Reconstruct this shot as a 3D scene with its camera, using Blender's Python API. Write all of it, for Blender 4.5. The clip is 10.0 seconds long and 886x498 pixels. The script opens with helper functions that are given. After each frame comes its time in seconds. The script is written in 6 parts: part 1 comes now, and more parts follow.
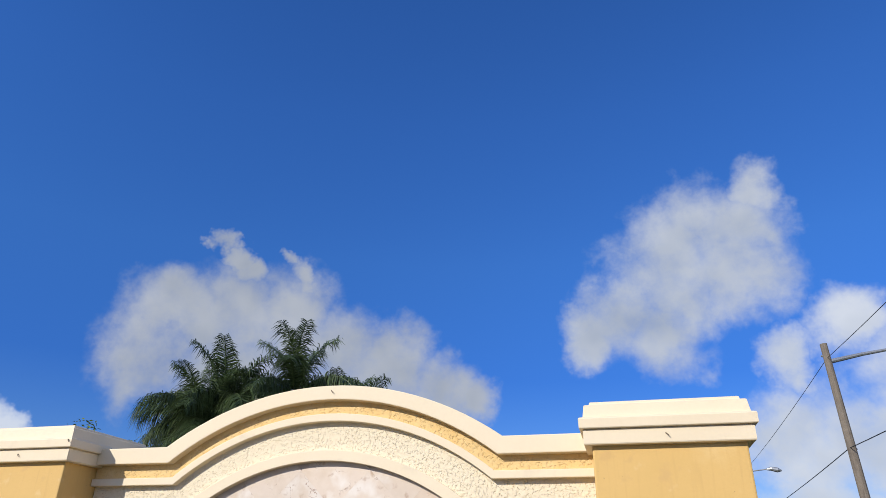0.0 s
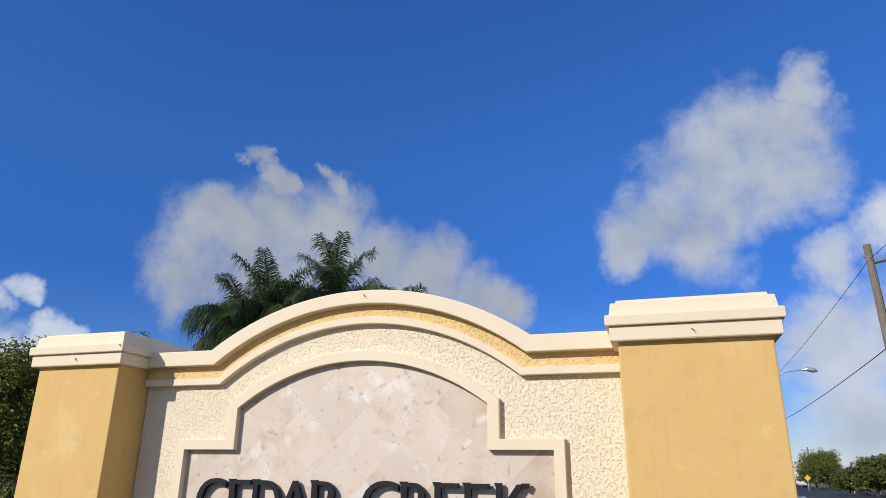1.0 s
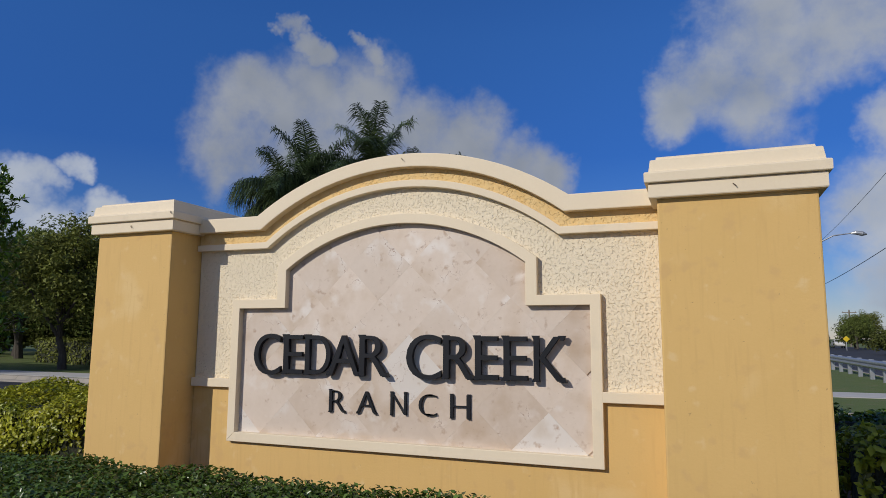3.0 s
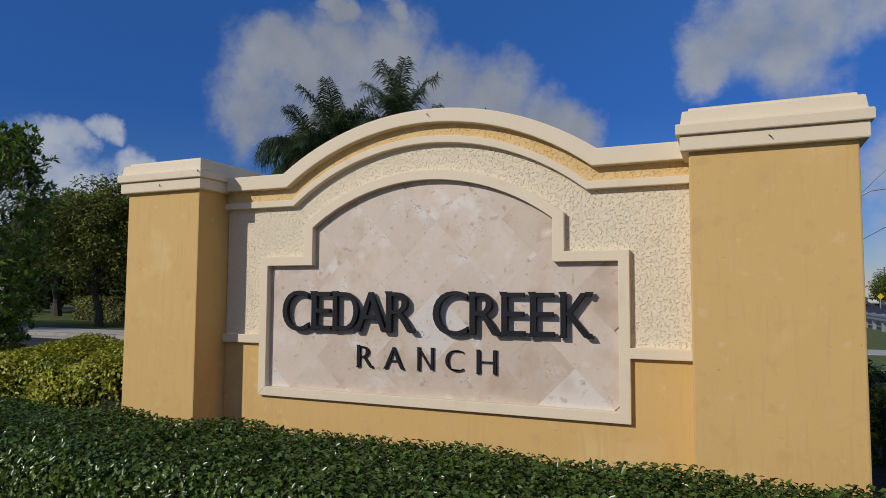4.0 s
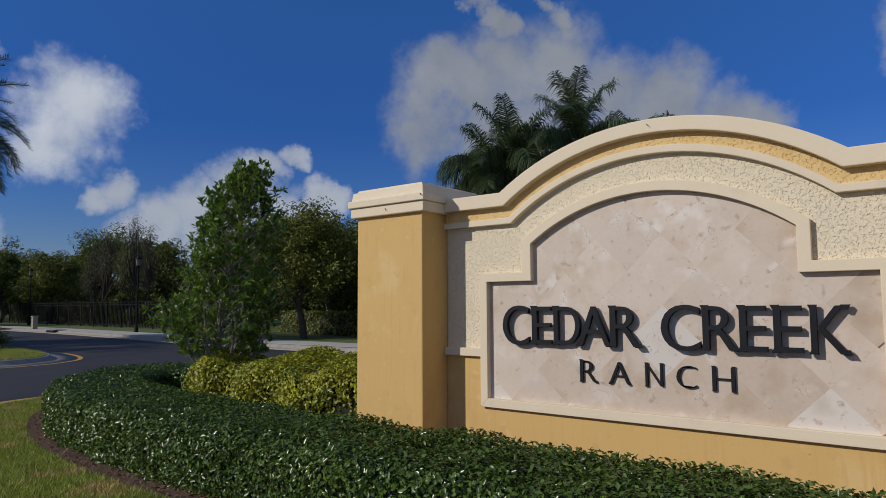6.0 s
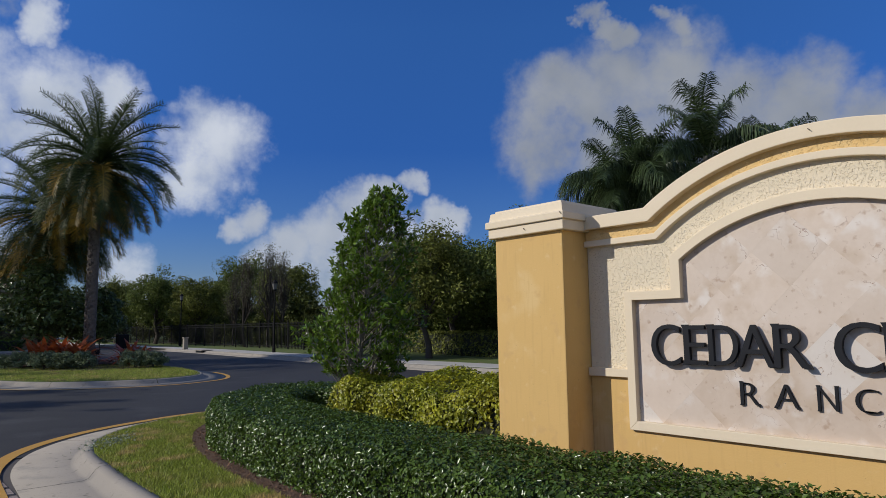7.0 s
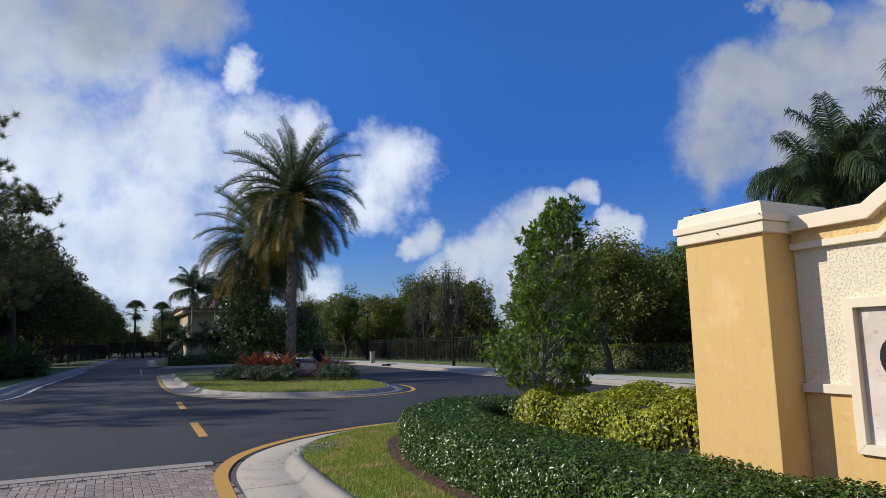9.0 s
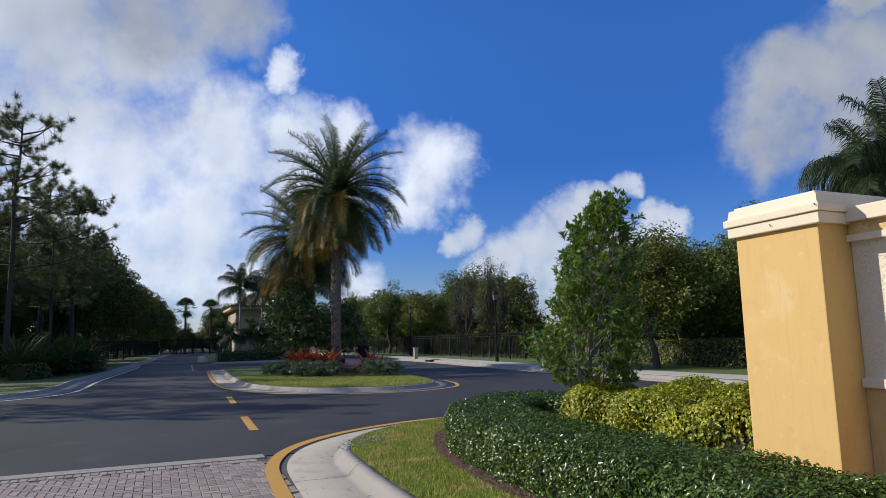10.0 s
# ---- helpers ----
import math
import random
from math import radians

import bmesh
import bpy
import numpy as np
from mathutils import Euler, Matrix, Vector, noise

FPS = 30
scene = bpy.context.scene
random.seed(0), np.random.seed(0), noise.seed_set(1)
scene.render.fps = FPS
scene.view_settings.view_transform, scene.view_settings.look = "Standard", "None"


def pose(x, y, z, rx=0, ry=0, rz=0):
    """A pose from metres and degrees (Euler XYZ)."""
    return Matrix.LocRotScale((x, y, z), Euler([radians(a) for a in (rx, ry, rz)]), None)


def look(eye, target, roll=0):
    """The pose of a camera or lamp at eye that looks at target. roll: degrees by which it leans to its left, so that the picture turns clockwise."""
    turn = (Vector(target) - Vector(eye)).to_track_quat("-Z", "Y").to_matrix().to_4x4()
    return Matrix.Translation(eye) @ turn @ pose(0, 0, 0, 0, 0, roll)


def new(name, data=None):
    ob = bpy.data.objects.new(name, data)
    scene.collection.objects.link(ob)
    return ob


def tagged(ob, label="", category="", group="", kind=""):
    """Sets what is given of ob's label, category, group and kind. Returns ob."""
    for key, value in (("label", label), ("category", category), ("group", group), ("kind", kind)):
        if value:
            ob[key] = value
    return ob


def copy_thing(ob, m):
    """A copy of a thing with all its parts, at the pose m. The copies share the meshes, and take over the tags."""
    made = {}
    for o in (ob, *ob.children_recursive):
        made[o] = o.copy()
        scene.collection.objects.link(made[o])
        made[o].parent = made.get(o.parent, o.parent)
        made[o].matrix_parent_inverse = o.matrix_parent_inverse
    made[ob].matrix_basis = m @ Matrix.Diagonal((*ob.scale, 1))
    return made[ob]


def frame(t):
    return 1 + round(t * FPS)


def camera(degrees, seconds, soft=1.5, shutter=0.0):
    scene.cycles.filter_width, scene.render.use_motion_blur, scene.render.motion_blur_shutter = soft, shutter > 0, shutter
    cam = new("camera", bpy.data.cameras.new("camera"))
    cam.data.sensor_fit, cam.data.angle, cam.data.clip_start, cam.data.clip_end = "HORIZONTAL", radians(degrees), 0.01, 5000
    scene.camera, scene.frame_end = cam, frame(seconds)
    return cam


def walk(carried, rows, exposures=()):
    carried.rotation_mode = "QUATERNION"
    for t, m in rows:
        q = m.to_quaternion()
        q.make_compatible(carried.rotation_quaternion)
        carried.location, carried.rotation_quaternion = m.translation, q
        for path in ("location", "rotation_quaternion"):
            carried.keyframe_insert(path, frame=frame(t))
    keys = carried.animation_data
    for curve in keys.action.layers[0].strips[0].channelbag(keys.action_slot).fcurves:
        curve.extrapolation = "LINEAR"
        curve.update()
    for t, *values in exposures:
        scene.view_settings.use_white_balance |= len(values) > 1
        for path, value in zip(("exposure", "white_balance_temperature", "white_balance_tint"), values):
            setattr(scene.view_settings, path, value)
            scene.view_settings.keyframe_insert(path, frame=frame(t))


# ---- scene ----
cam = camera(67.5, 10.0, 0.5)
PATH = [
    (0, (2.256, -4.968, 1.74), (1.801, -3.235, 2.629), 0.9),
    (0.5, (2.302, -4.969, 1.698), (1.78, -3.195, 2.46), 1.1),
    (1, (2.316, -4.947, 1.687), (1.735, -3.143, 2.327), 0.7),
    (1.5, (2.339, -4.945, 1.667), (1.713, -3.121, 2.197), 0.6),
    (2, (2.351, -4.96, 1.648), (1.692, -3.122, 2.08), 0.5),
    (2.5, (2.346, -4.964, 1.629), (1.654, -3.119, 1.973), 0.4),
    (4, (2.329, -4.925, 1.6), (1.532, -3.096, 1.736), 0.3),
    (4.5, (2.308, -4.931, 1.6), (1.447, -3.129, 1.711), 0.1),
    (5, (2.223, -4.977, 1.603), (1.28, -3.217, 1.722), 0.0),
    (5.5, (2.109, -5.072, 1.611), (1.029, -3.395, 1.755), -0.1),
    (6, (2.007, -5.212, 1.626), (0.775, -3.646, 1.797), -0.3),
    (7.5, (1.814, -5.388, 1.631), (0.234, -4.191, 1.896), -0.9),
    (8, (1.797, -5.404, 1.626), (0.139, -4.322, 1.916), -1.0),
    (8.5, (1.802, -5.432, 1.628), (0.081, -4.454, 1.917), -1.1),
    (9, (1.798, -5.446, 1.632), (0.031, -4.554, 1.913), -1.2),
    (9.5, (1.814, -5.482, 1.62), (0.014, -4.655, 1.897), -1.2),
    (10, (1.802, -5.487, 1.623), (-0.02, -4.708, 1.895), -1.3),
]
walk(cam, [(t, look(eye, target, roll)) for t, eye, target, roll in PATH],
     [(0.0, -0.08), (1.0, -0.17), (2.5, -0.50), (4.0, -0.82), (6.0, -0.84), (7.5, -0.45), (8.5, -0.22), (10.0, -0.13)])

# ---------------------------------------------------------------- sky and sun
SUN_AZ, SUN_EL = -149.0, 29.0          # azimuth clockwise from +y
SUN_DIR = Vector((math.sin(radians(SUN_AZ)) * math.cos(radians(SUN_EL)),
                  math.cos(radians(SUN_AZ)) * math.cos(radians(SUN_EL)), math.sin(radians(SUN_EL))))
SUN_STRENGTH, SKY_STRENGTH = 4.7, 0.085

sun = new("sun", bpy.data.lights.new("sun", "SUN"))
sun.data.energy, sun.data.angle, sun.data.color = SUN_STRENGTH, radians(0.6), (1.0, 0.945, 0.86)
sun.matrix_world = look(SUN_DIR * 50, (0, 0, 0))

# each cloud: puffs of (azimuth, elevation, radius) in degrees
CLOUD_BEHIND_SIGN = [(-39, 16, 4.6), (-38.0, 19.4, 4.0), (-33.8, 19.0, 5.0), (-29, 19.4, 5.0), (-24, 17.3, 4.6), (-19.3, 16, 4.2),
                     (-14.7, 14.2, 3.6), (-12.3, 13.5, 2.4), (-34.9, 25.5, 0.9), (-34.0, 24.4, 1.2), (-33.0, 23.4, 1.5), (-29.0, 24.6, 0.9), (-28.1, 23.3, 1.5), (-32, 13, 7), (-24, 12, 6)]
CLOUD_TALL = [(9.1, 27.6, 4.0), (14.2, 28.7, 2.5), (6.7, 23.6, 5.8), (10.7, 22.7, 4.8), (1.6, 20.1, 4.2), (-1.5, 18.6, 2.9),
              (4.9, 18.6, 4.2), (12.0, 26.0, 3.9)]
CLOUD_RIGHT = [(18.3, 17.6, 3.0), (13.9, 15.2, 2.4), (13.4, 9.3, 4.6), (16.5, 10.0, 4.2), (19.5, 8.4, 5), (25, 12, 7), (14, 4, 4)]
CLOUD_MIDDLE = [(-58.0, 8.0, 3.2), (-55.4, 9.6, 2.8), (-53.6, 11.0, 1.7), (-60.6, 7.0, 2.6), (-64.6, 9.2, 1.9), (-66.0, 8.5, 1.4), (-51.2, 12.1, 1.3), (-49.2, 8.7, 1.9), (-47.5, 8.9, 1.3),
                (-62.2, 5.4, 2.8), (-57.4, 5.6, 3.4), (-52.5, 6.5, 3.0)]
CLOUD_BANK_TOP = [(-99.7, 24.5, 8), (-92.2, 25.1, 7.4), (-85.6, 26.4, 4.6), (-104, 30, 9), (-94, 31, 7)]
CLOUD_BANK = [(-97.8, 15.4, 8), (-91.8, 13.9, 7.4), (-85.3, 16.4, 5.2),
              (-87.4, 9.6, 7), (-79.3, 17.2, 3.6), (-75.8, 17.6, 2.9), (-77.8, 14.2, 5.4), (-67.9, 15.0, 3.9), (-80.5, 22.1, 1.7),
              (-95.5, 7.9, 8), (-73.9, 4.3, 2.6), (-84.2, 4.2, 4), (-112, 20, 13), (-128, 14, 12), (-69, 12.3, 3.0)]


def build_world():
    w = bpy.data.worlds.new("sky")
    scene.world = w
    w.use_nodes = True
    nt = w.node_tree
    nt.nodes.clear()
    N, L = nt.nodes.new, nt.links.new

    def math_node(op, a, b=None, c=None, clamp=False):
        n = N("ShaderNodeMath")
        n.operation, n.use_clamp = op, clamp
        for k, v in enumerate((a, b, c)):
            if v is None:
                continue
            if isinstance(v, (int, float)):
                n.inputs[k].default_value = v
            else:
                L(v, n.inputs[k])
        return n.outputs[0]

    def vmath(op, a, b=None, scale=None):
        n = N("ShaderNodeVectorMath")
        n.operation = op
        for k, v in enumerate((a, b)):
            if v is None:
                continue
            if isinstance(v, (tuple, Vector)):
                n.inputs[k].default_value = v
            else:
                L(v, n.inputs[k])
        if scale is not None:
            n.inputs["Scale"].default_value = scale
        return n

    coord = N("ShaderNodeTexCoord").outputs["Generated"]
    sky = N("ShaderNodeTexSky")
    sky.sky_type, sky.sun_disc = "NISHITA", False
    sky.sun_elevation, sky.sun_rotation = radians(SUN_EL), radians(SUN_AZ)
    sky.air_density, sky.dust_density, sky.ozone_density = 1.0, 0.0, 4.0
    sat = N("ShaderNodeHueSaturation")
    sat.inputs["Saturation"].default_value = 1.02
    sat.inputs["Value"].default_value = 0.96
    tint = N("ShaderNodeMix")
    tint.data_type, tint.blend_type = "RGBA", "MULTIPLY"
    tint.inputs[0].default_value = 1.0
    up = N("ShaderNodeSeparateXYZ")
    L(coord, up.inputs[0])
    clear = N("ShaderNodeValToRGB")
    clear.color_ramp.elements[0].position, clear.color_ramp.elements[0].color = 0.02, (0.95, 0.95, 1.2, 1)
    clear.color_ramp.elements[1].position, clear.color_ramp.elements[1].color = 0.6, (0.72, 1.28, 2.2, 1)
    for at, colour in ((0.14, (0.62, 0.90, 1.5, 1)), (0.26, (0.46, 0.86, 1.66, 1)), (0.42, (0.66, 1.18, 2.0, 1))):
        clear.color_ramp.elements.new(at).color = colour
    L(up.outputs["Z"], clear.inputs[0])
    L(clear.outputs[0], tint.inputs[7])
    L(sky.outputs[0], tint.inputs[6])
    L(tint.outputs[2], sat.inputs["Color"])

    def fbm(scale, detail, rough, at=None, kind="FBM"):
        n = N("ShaderNodeTexNoise")
        n.noise_type = kind
        n.normalize = True
        n.inputs["Scale"].default_value, n.inputs["Detail"].default_value, n.inputs["Roughness"].default_value = scale, detail, rough
        L(at or coord, n.inputs["Vector"])
        return n

    warp = fbm(9.0, 5.0, 0.62)
    centred = vmath("SUBTRACT", warp.outputs["Color"], (0.5, 0.5, 0.5)).outputs[0]
    ways = vmath("NORMALIZE", vmath("ADD", coord, vmath("SCALE", centred, scale=0.11).outputs[0]).outputs[0]).outputs[0]
    best, glow, weight = -1.5, 0.0, 0.0001
    for bright, cloud in ((0.60, CLOUD_BEHIND_SIGN), (0.74, CLOUD_TALL), (0.84, CLOUD_RIGHT), (0.95, CLOUD_MIDDLE), (1.12, CLOUD_BANK), (0.62, CLOUD_BANK_TOP)):
        own = -1.5
        for az, el, r in cloud:
            a, e, c = radians(az), radians(el), math.cos(radians(r))
            d = vmath("DOT_PRODUCT", ways, (math.sin(a) * math.cos(e), math.cos(a) * math.cos(e), math.sin(e))).outputs["Value"]
            own = math_node("MAXIMUM", own, math_node("MULTIPLY_ADD", d, 1 / (1 - c), -c / (1 - c)))
        w = math_node("ADD", own, 0.6, clamp=True)
        glow = math_node("MULTIPLY_ADD", w, bright, glow)
        weight = math_node("ADD", weight, w)
        best = math_node("MAXIMUM", best, own)
    glow = math_node("DIVIDE", math_node("ADD", glow, 0.00008), weight)
    # scattered clouds added over the sky's unseen rest, behind the viewer, for whiter fill
    wide = fbm(2.2, 4.0, 0.55).outputs[0]
    behind = vmath("DOT_PRODUCT", coord, (0.75, -0.65, 0.1)).outputs["Value"]
    rest = math_node("ADD", math_node("MULTIPLY_ADD", wide, 7.0, -3.3), math_node("MINIMUM", math_node("MULTIPLY_ADD", behind, 4.0, -1.0), 0.0))
    best = math_node("MAXIMUM", math_node("MAXIMUM", best, rest), -1.2)
    fine = fbm(16.0, 9.0, 0.6).outputs[0]
    density = math_node("ADD", best, math_node("MULTIPLY_ADD", fine, 1.9, -0.95))
    alpha = N("ShaderNodeMapRange")
    alpha.interpolation_type = "SMOOTHSTEP"
    alpha.inputs["From Min"].default_value, alpha.inputs["From Max"].default_value = -0.38, 1.15
    L(density, alpha.inputs["Value"])
    # lit from the sun's side: the fluffs' far sides are greyer
    toward = vmath("ADD", coord, tuple(SUN_DIR * 0.02 + Vector((0, 0, 0.02)))).outputs[0]
    side = fbm(3.6, 4.0, 0.5, toward).outputs[0]
    here = fbm(3.6, 4.0, 0.5).outputs[0]
    lit = math_node("MULTIPLY_ADD", math_node("SUBTRACT", here, side), 3.2, 0.62)
    thick = math_node("MULTIPLY_ADD", best, -0.30, 0.30)
    shade = math_node("ADD", lit, thick, clamp=True)
    col = N("ShaderNodeMix")
    col.data_type = "RGBA"
    L(shade, col.inputs[0])
    col.inputs[6].default_value, col.inputs[7].default_value = (5.4, 6.4, 8.2, 1), (10.0, 10.7, 12.0, 1)
    mixed = N("ShaderNodeMix")
    mixed.data_type = "RGBA"
    L(math_node("MULTIPLY", alpha.outputs[0], 0.96), mixed.inputs[0])
    L(sat.outputs[0], mixed.inputs[6])
    lit_cloud = vmath("SCALE", col.outputs[2])
    L(glow, lit_cloud.inputs["Scale"])
    L(lit_cloud.outputs[0], mixed.inputs[7])
    bg = N("ShaderNodeBackground")
    bg.inputs["Strength"].default_value = SKY_STRENGTH
    L(mixed.outputs[2], bg.inputs["Color"])
    L(bg.outputs[0], N("ShaderNodeOutputWorld").inputs[0])


build_world()


# ---------------------------------------------------------------- materials
def material(name, base, second=None, rough=0.8, scale=3.0, fine=60.0, bump=0.2, depth=0.01, spread=0.5, metal=0.0,
             stains_and_shade=None, island=0.0, objects=0.0, through_light=0.0, spec=0.5, streaks=None, own=0.0, splats=0.0, veins=None):
    """A two-scale surface: base to second by a coarse and a fine noise, with relief; stains (colour, scale, from, to)."""
    m = bpy.data.materials.new(name)
    m.use_nodes = True
    nt = m.node_tree
    N, L = nt.nodes.new, nt.links.new
    p = nt.nodes["Principled BSDF"]
    p.inputs["Roughness"].default_value, p.inputs["Metallic"].default_value = rough, metal
    p.inputs["Specular IOR Level"].default_value = spec
    pos = N("ShaderNodeNewGeometry")
    where = pos.outputs["Position"]
    if own:
        # every piece cut from another place of the stone
        shift = N("ShaderNodeVectorMath")
        shift.operation = "MULTIPLY_ADD"
        L(N("ShaderNodeObjectInfo").outputs["Random"], shift.inputs[0])
        shift.inputs[1].default_value = (own, own * 0.7, own * 1.3)
        L(where, shift.inputs[2])
        where = shift.outputs[0]

    def noise_at(sc, detail=4.0, vec=None):
        n = N("ShaderNodeTexNoise")
        n.inputs["Scale"].default_value, n.inputs["Detail"].default_value = sc, detail
        L(vec or where, n.inputs["Vector"])
        return n.outputs[0]

    def mix(fac, a, b):
        n = N("ShaderNodeMix")
        n.data_type = "RGBA"
        L(fac, n.inputs[0])
        for k, v in ((6, a), (7, b)):
            if isinstance(v, tuple):
                n.inputs[k].default_value = (*v, 1)
            else:
                L(v, n.inputs[k])
        return n.outputs[2]

    def ramp(v, lo, hi):
        n = N("ShaderNodeMapRange")
        n.inputs["From Min"].default_value, n.inputs["From Max"].default_value = lo, hi
        L(v, n.inputs["Value"])
        return n.outputs[0]

    second = second or tuple(c * 0.8 for c in base)
    both = N("ShaderNodeMath")
    both.operation = "MULTIPLY_ADD"
    L(noise_at(fine, 3.0), both.inputs[0])
    both.inputs[1].default_value = 0.5
    L(noise_at(scale, 5.0), both.inputs[2])
    out = mix(ramp(both.outputs[0], 0.75 - spread * 0.5, 0.75 + spread * 0.5), base, second)
    for colour, sc, lo, hi in (stains_and_shade or ()):
        out = mix(ramp(noise_at(sc, 6.0), lo, hi), out, colour)
    if veins:
        # thin wandering cracks along the level lines of a coarse noise, broken up by another
        n = N("ShaderNodeMath")
        n.operation = "COMPARE"
        L(noise_at(3.2, 7.0), n.inputs[0])
        n.inputs[1].default_value, n.inputs[2].default_value = 0.5, 0.0022
        gate = N("ShaderNodeMath")
        gate.operation = "MULTIPLY"
        L(n.outputs[0], gate.inputs[0])
        L(ramp(noise_at(5.0, 2.0), 0.52, 0.62), gate.inputs[1])
        out = mix(gate.outputs[0], out, veins)
    if streaks:
        colour, sc, lo, hi = streaks
        squash = N("ShaderNodeMapping")
        squash.inputs["Scale"].default_value = (1, 1, 0.08)
        L(pos.outputs["Position"], squash.inputs["Vector"])
        out = mix(ramp(noise_at(sc, 5.0, squash.outputs[0]), lo, hi), out, colour)
    for amount, source in ((island, "island"), (objects, "object")):
        if amount:
            h = N("ShaderNodeHueSaturation")
            r = ramp(pos.outputs["Random Per Island"] if source == "island" else N("ShaderNodeObjectInfo").outputs["Random"], 0, 1)
            v = N("ShaderNodeMath")
            v.operation = "MULTIPLY_ADD"
            L(r, v.inputs[0])
            v.inputs[1].default_value, v.inputs[2].default_value = 2 * amount, 1 - amount
            L(v.outputs[0], h.inputs["Value"])
            L(out, h.inputs["Color"])
            out = h.outputs[0]
    L(out, p.inputs["Base Color"])
    if bump:
        b = N("ShaderNodeBump")
        b.inputs["Strength"].default_value, b.inputs["Distance"].default_value = bump, depth
        height = both.outputs[0]
        if splats:
            lump = N("ShaderNodeMath")
            lump.operation = "MULTIPLY_ADD"
            L(ramp(noise_at(splats, 8.0), 0.36, 0.47), lump.inputs[0])
            lump.inputs[1].default_value = 0.8
            L(height, lump.inputs[2])
            height = lump.outputs[0]
        L(height, b.inputs["Height"])
        L(b.outputs[0], p.inputs["Normal"])
    if through_light:
        t = N("ShaderNodeBsdfTranslucent")
        L(out, t.inputs["Color"])
        s = N("ShaderNodeMixShader")
        s.inputs[0].default_value = through_light
        L(p.outputs[0], s.inputs[1])
        L(t.outputs[0], s.inputs[2])
        L(s.outputs[0], nt.nodes["Material Output"].inputs[0])
    return m


CREAM = (0.80, 0.685, 0.50)
YELLOW = (0.685, 0.445, 0.162)
M_trim = material("cream_trim_paint", CREAM, (0.73, 0.61, 0.43), 0.7, 2.0, 45, 0.12, 0.004, 0.9,
                  stains_and_shade=[((0.62, 0.53, 0.39), 3.5, 0.62, 0.85)])
# third entry: dark specks painting the shade in small pits of the plaster
M_yellow = material("yellow_stucco_paint", YELLOW, (0.64, 0.415, 0.142), 0.8, 3.0, 70, 0.45, 0.0045, 0.9,
                    stains_and_shade=[((0.70, 0.485, 0.205), 1.3, 0.58, 0.66), ((0.695, 0.485, 0.215), 9.0, 0.62, 0.72), ((0.46, 0.29, 0.11), 40.0, 0.715, 0.75), ((0.62, 0.395, 0.15), 7.0, 0.6, 0.7)],
                    streaks=((0.62, 0.395, 0.14), 30.0, 0.54, 0.76))
M_band = material("yellow_rough_stucco", YELLOW, (0.78, 0.58, 0.29), 0.88, 12.0, 70, 0.8, 0.0065, 0.9, splats=44.0)
# last entry: dark specks that paint the shadows in the stucco's pits
M_stucco = material("cream_knockdown_stucco", (0.82, 0.715, 0.53), (0.78, 0.67, 0.485), 0.9, 30.0, 160, 0.9, 0.0065, 0.9, splats=52.0,
                    stains_and_shade=[((0.70, 0.60, 0.44), 2.0, 0.62, 0.85), ((0.38, 0.30, 0.20), 55.0, 0.665, 0.72)])

def travertine(name, base, second, vary=0.05):
    return material(name, base, second, 0.5, 4.5, 26, 0.25, 0.004, 0.9, own=40.0, objects=vary,
                    stains_and_shade=[((second[0] * 0.92, second[1] * 0.88, second[2] * 0.82), 3.2, 0.52, 0.68), ((0.71, 0.64, 0.57), 5.0, 0.56, 0.72),
                            ((0.46, 0.335, 0.245), 14.0, 0.61, 0.73), ((0.36, 0.25, 0.18), 46.0, 0.70, 0.75)], veins=(0.36, 0.25, 0.19))


M_traver = travertine("travertine_tile", (0.68, 0.575, 0.48), (0.595, 0.485, 0.385))
M_traver_tan = travertine("tan_travertine_tile", (0.635, 0.525, 0.425), (0.54, 0.425, 0.325))
M_traver_pale = travertine("pale_travertine_tile", (0.72, 0.66, 0.59), (0.66, 0.59, 0.52))
M_grout = material("tile_grout", (0.56, 0.47, 0.40), (0.60, 0.51, 0.44), rough=0.9)
M_letter = material("black_letter_metal", (0.006, 0.007, 0.010), (0.011, 0.012, 0.016), 0.5, 5, 90, 0.05, 0.002, spec=0.25)
M_rust = material("rusty_hook", (0.10, 0.06, 0.04), rough=0.8, scale=40)
M_asphalt = material("asphalt", (0.025, 0.0235, 0.022), (0.036, 0.034, 0.032), 0.75, 0.35, 160, 0.35, 0.006, 1.0,
                     stains_and_shade=[((0.014, 0.013, 0.013), 0.22, 0.50, 0.66), ((0.048, 0.046, 0.044), 0.9, 0.56, 0.72), ((0.09, 0.09, 0.09), 140, 0.66, 0.8)])
M_concrete = material("kerb_concrete", (0.385, 0.34, 0.28), (0.27, 0.24, 0.195), 0.88, 1.3, 90, 0.4, 0.005, 1.0,
                      stains_and_shade=[((0.24, 0.22, 0.19), 2.6, 0.54, 0.72), ((0.15, 0.13, 0.105), 9.0, 0.62, 0.74), ((0.12, 0.105, 0.085), 60.0, 0.66, 0.74)])
M_walk = material("sidewalk_concrete", (0.52, 0.49, 0.44), (0.42, 0.40, 0.36), 0.85, 0.8, 70, 0.2, 0.004, 1.0)
M_paintY = material("road_paint_yellow", (0.62, 0.33, 0.045), (0.50, 0.27, 0.05), 0.7, 5, 90, 0.2, 0.003, 1.0,
                    stains_and_shade=[((0.16, 0.12, 0.08), 30, 0.66, 0.80)])
M_paintW = material("road_paint_white", (0.72, 0.71, 0.68), (0.56, 0.55, 0.52), 0.7, 4, 70, 0.2, 0.003, 1.0)
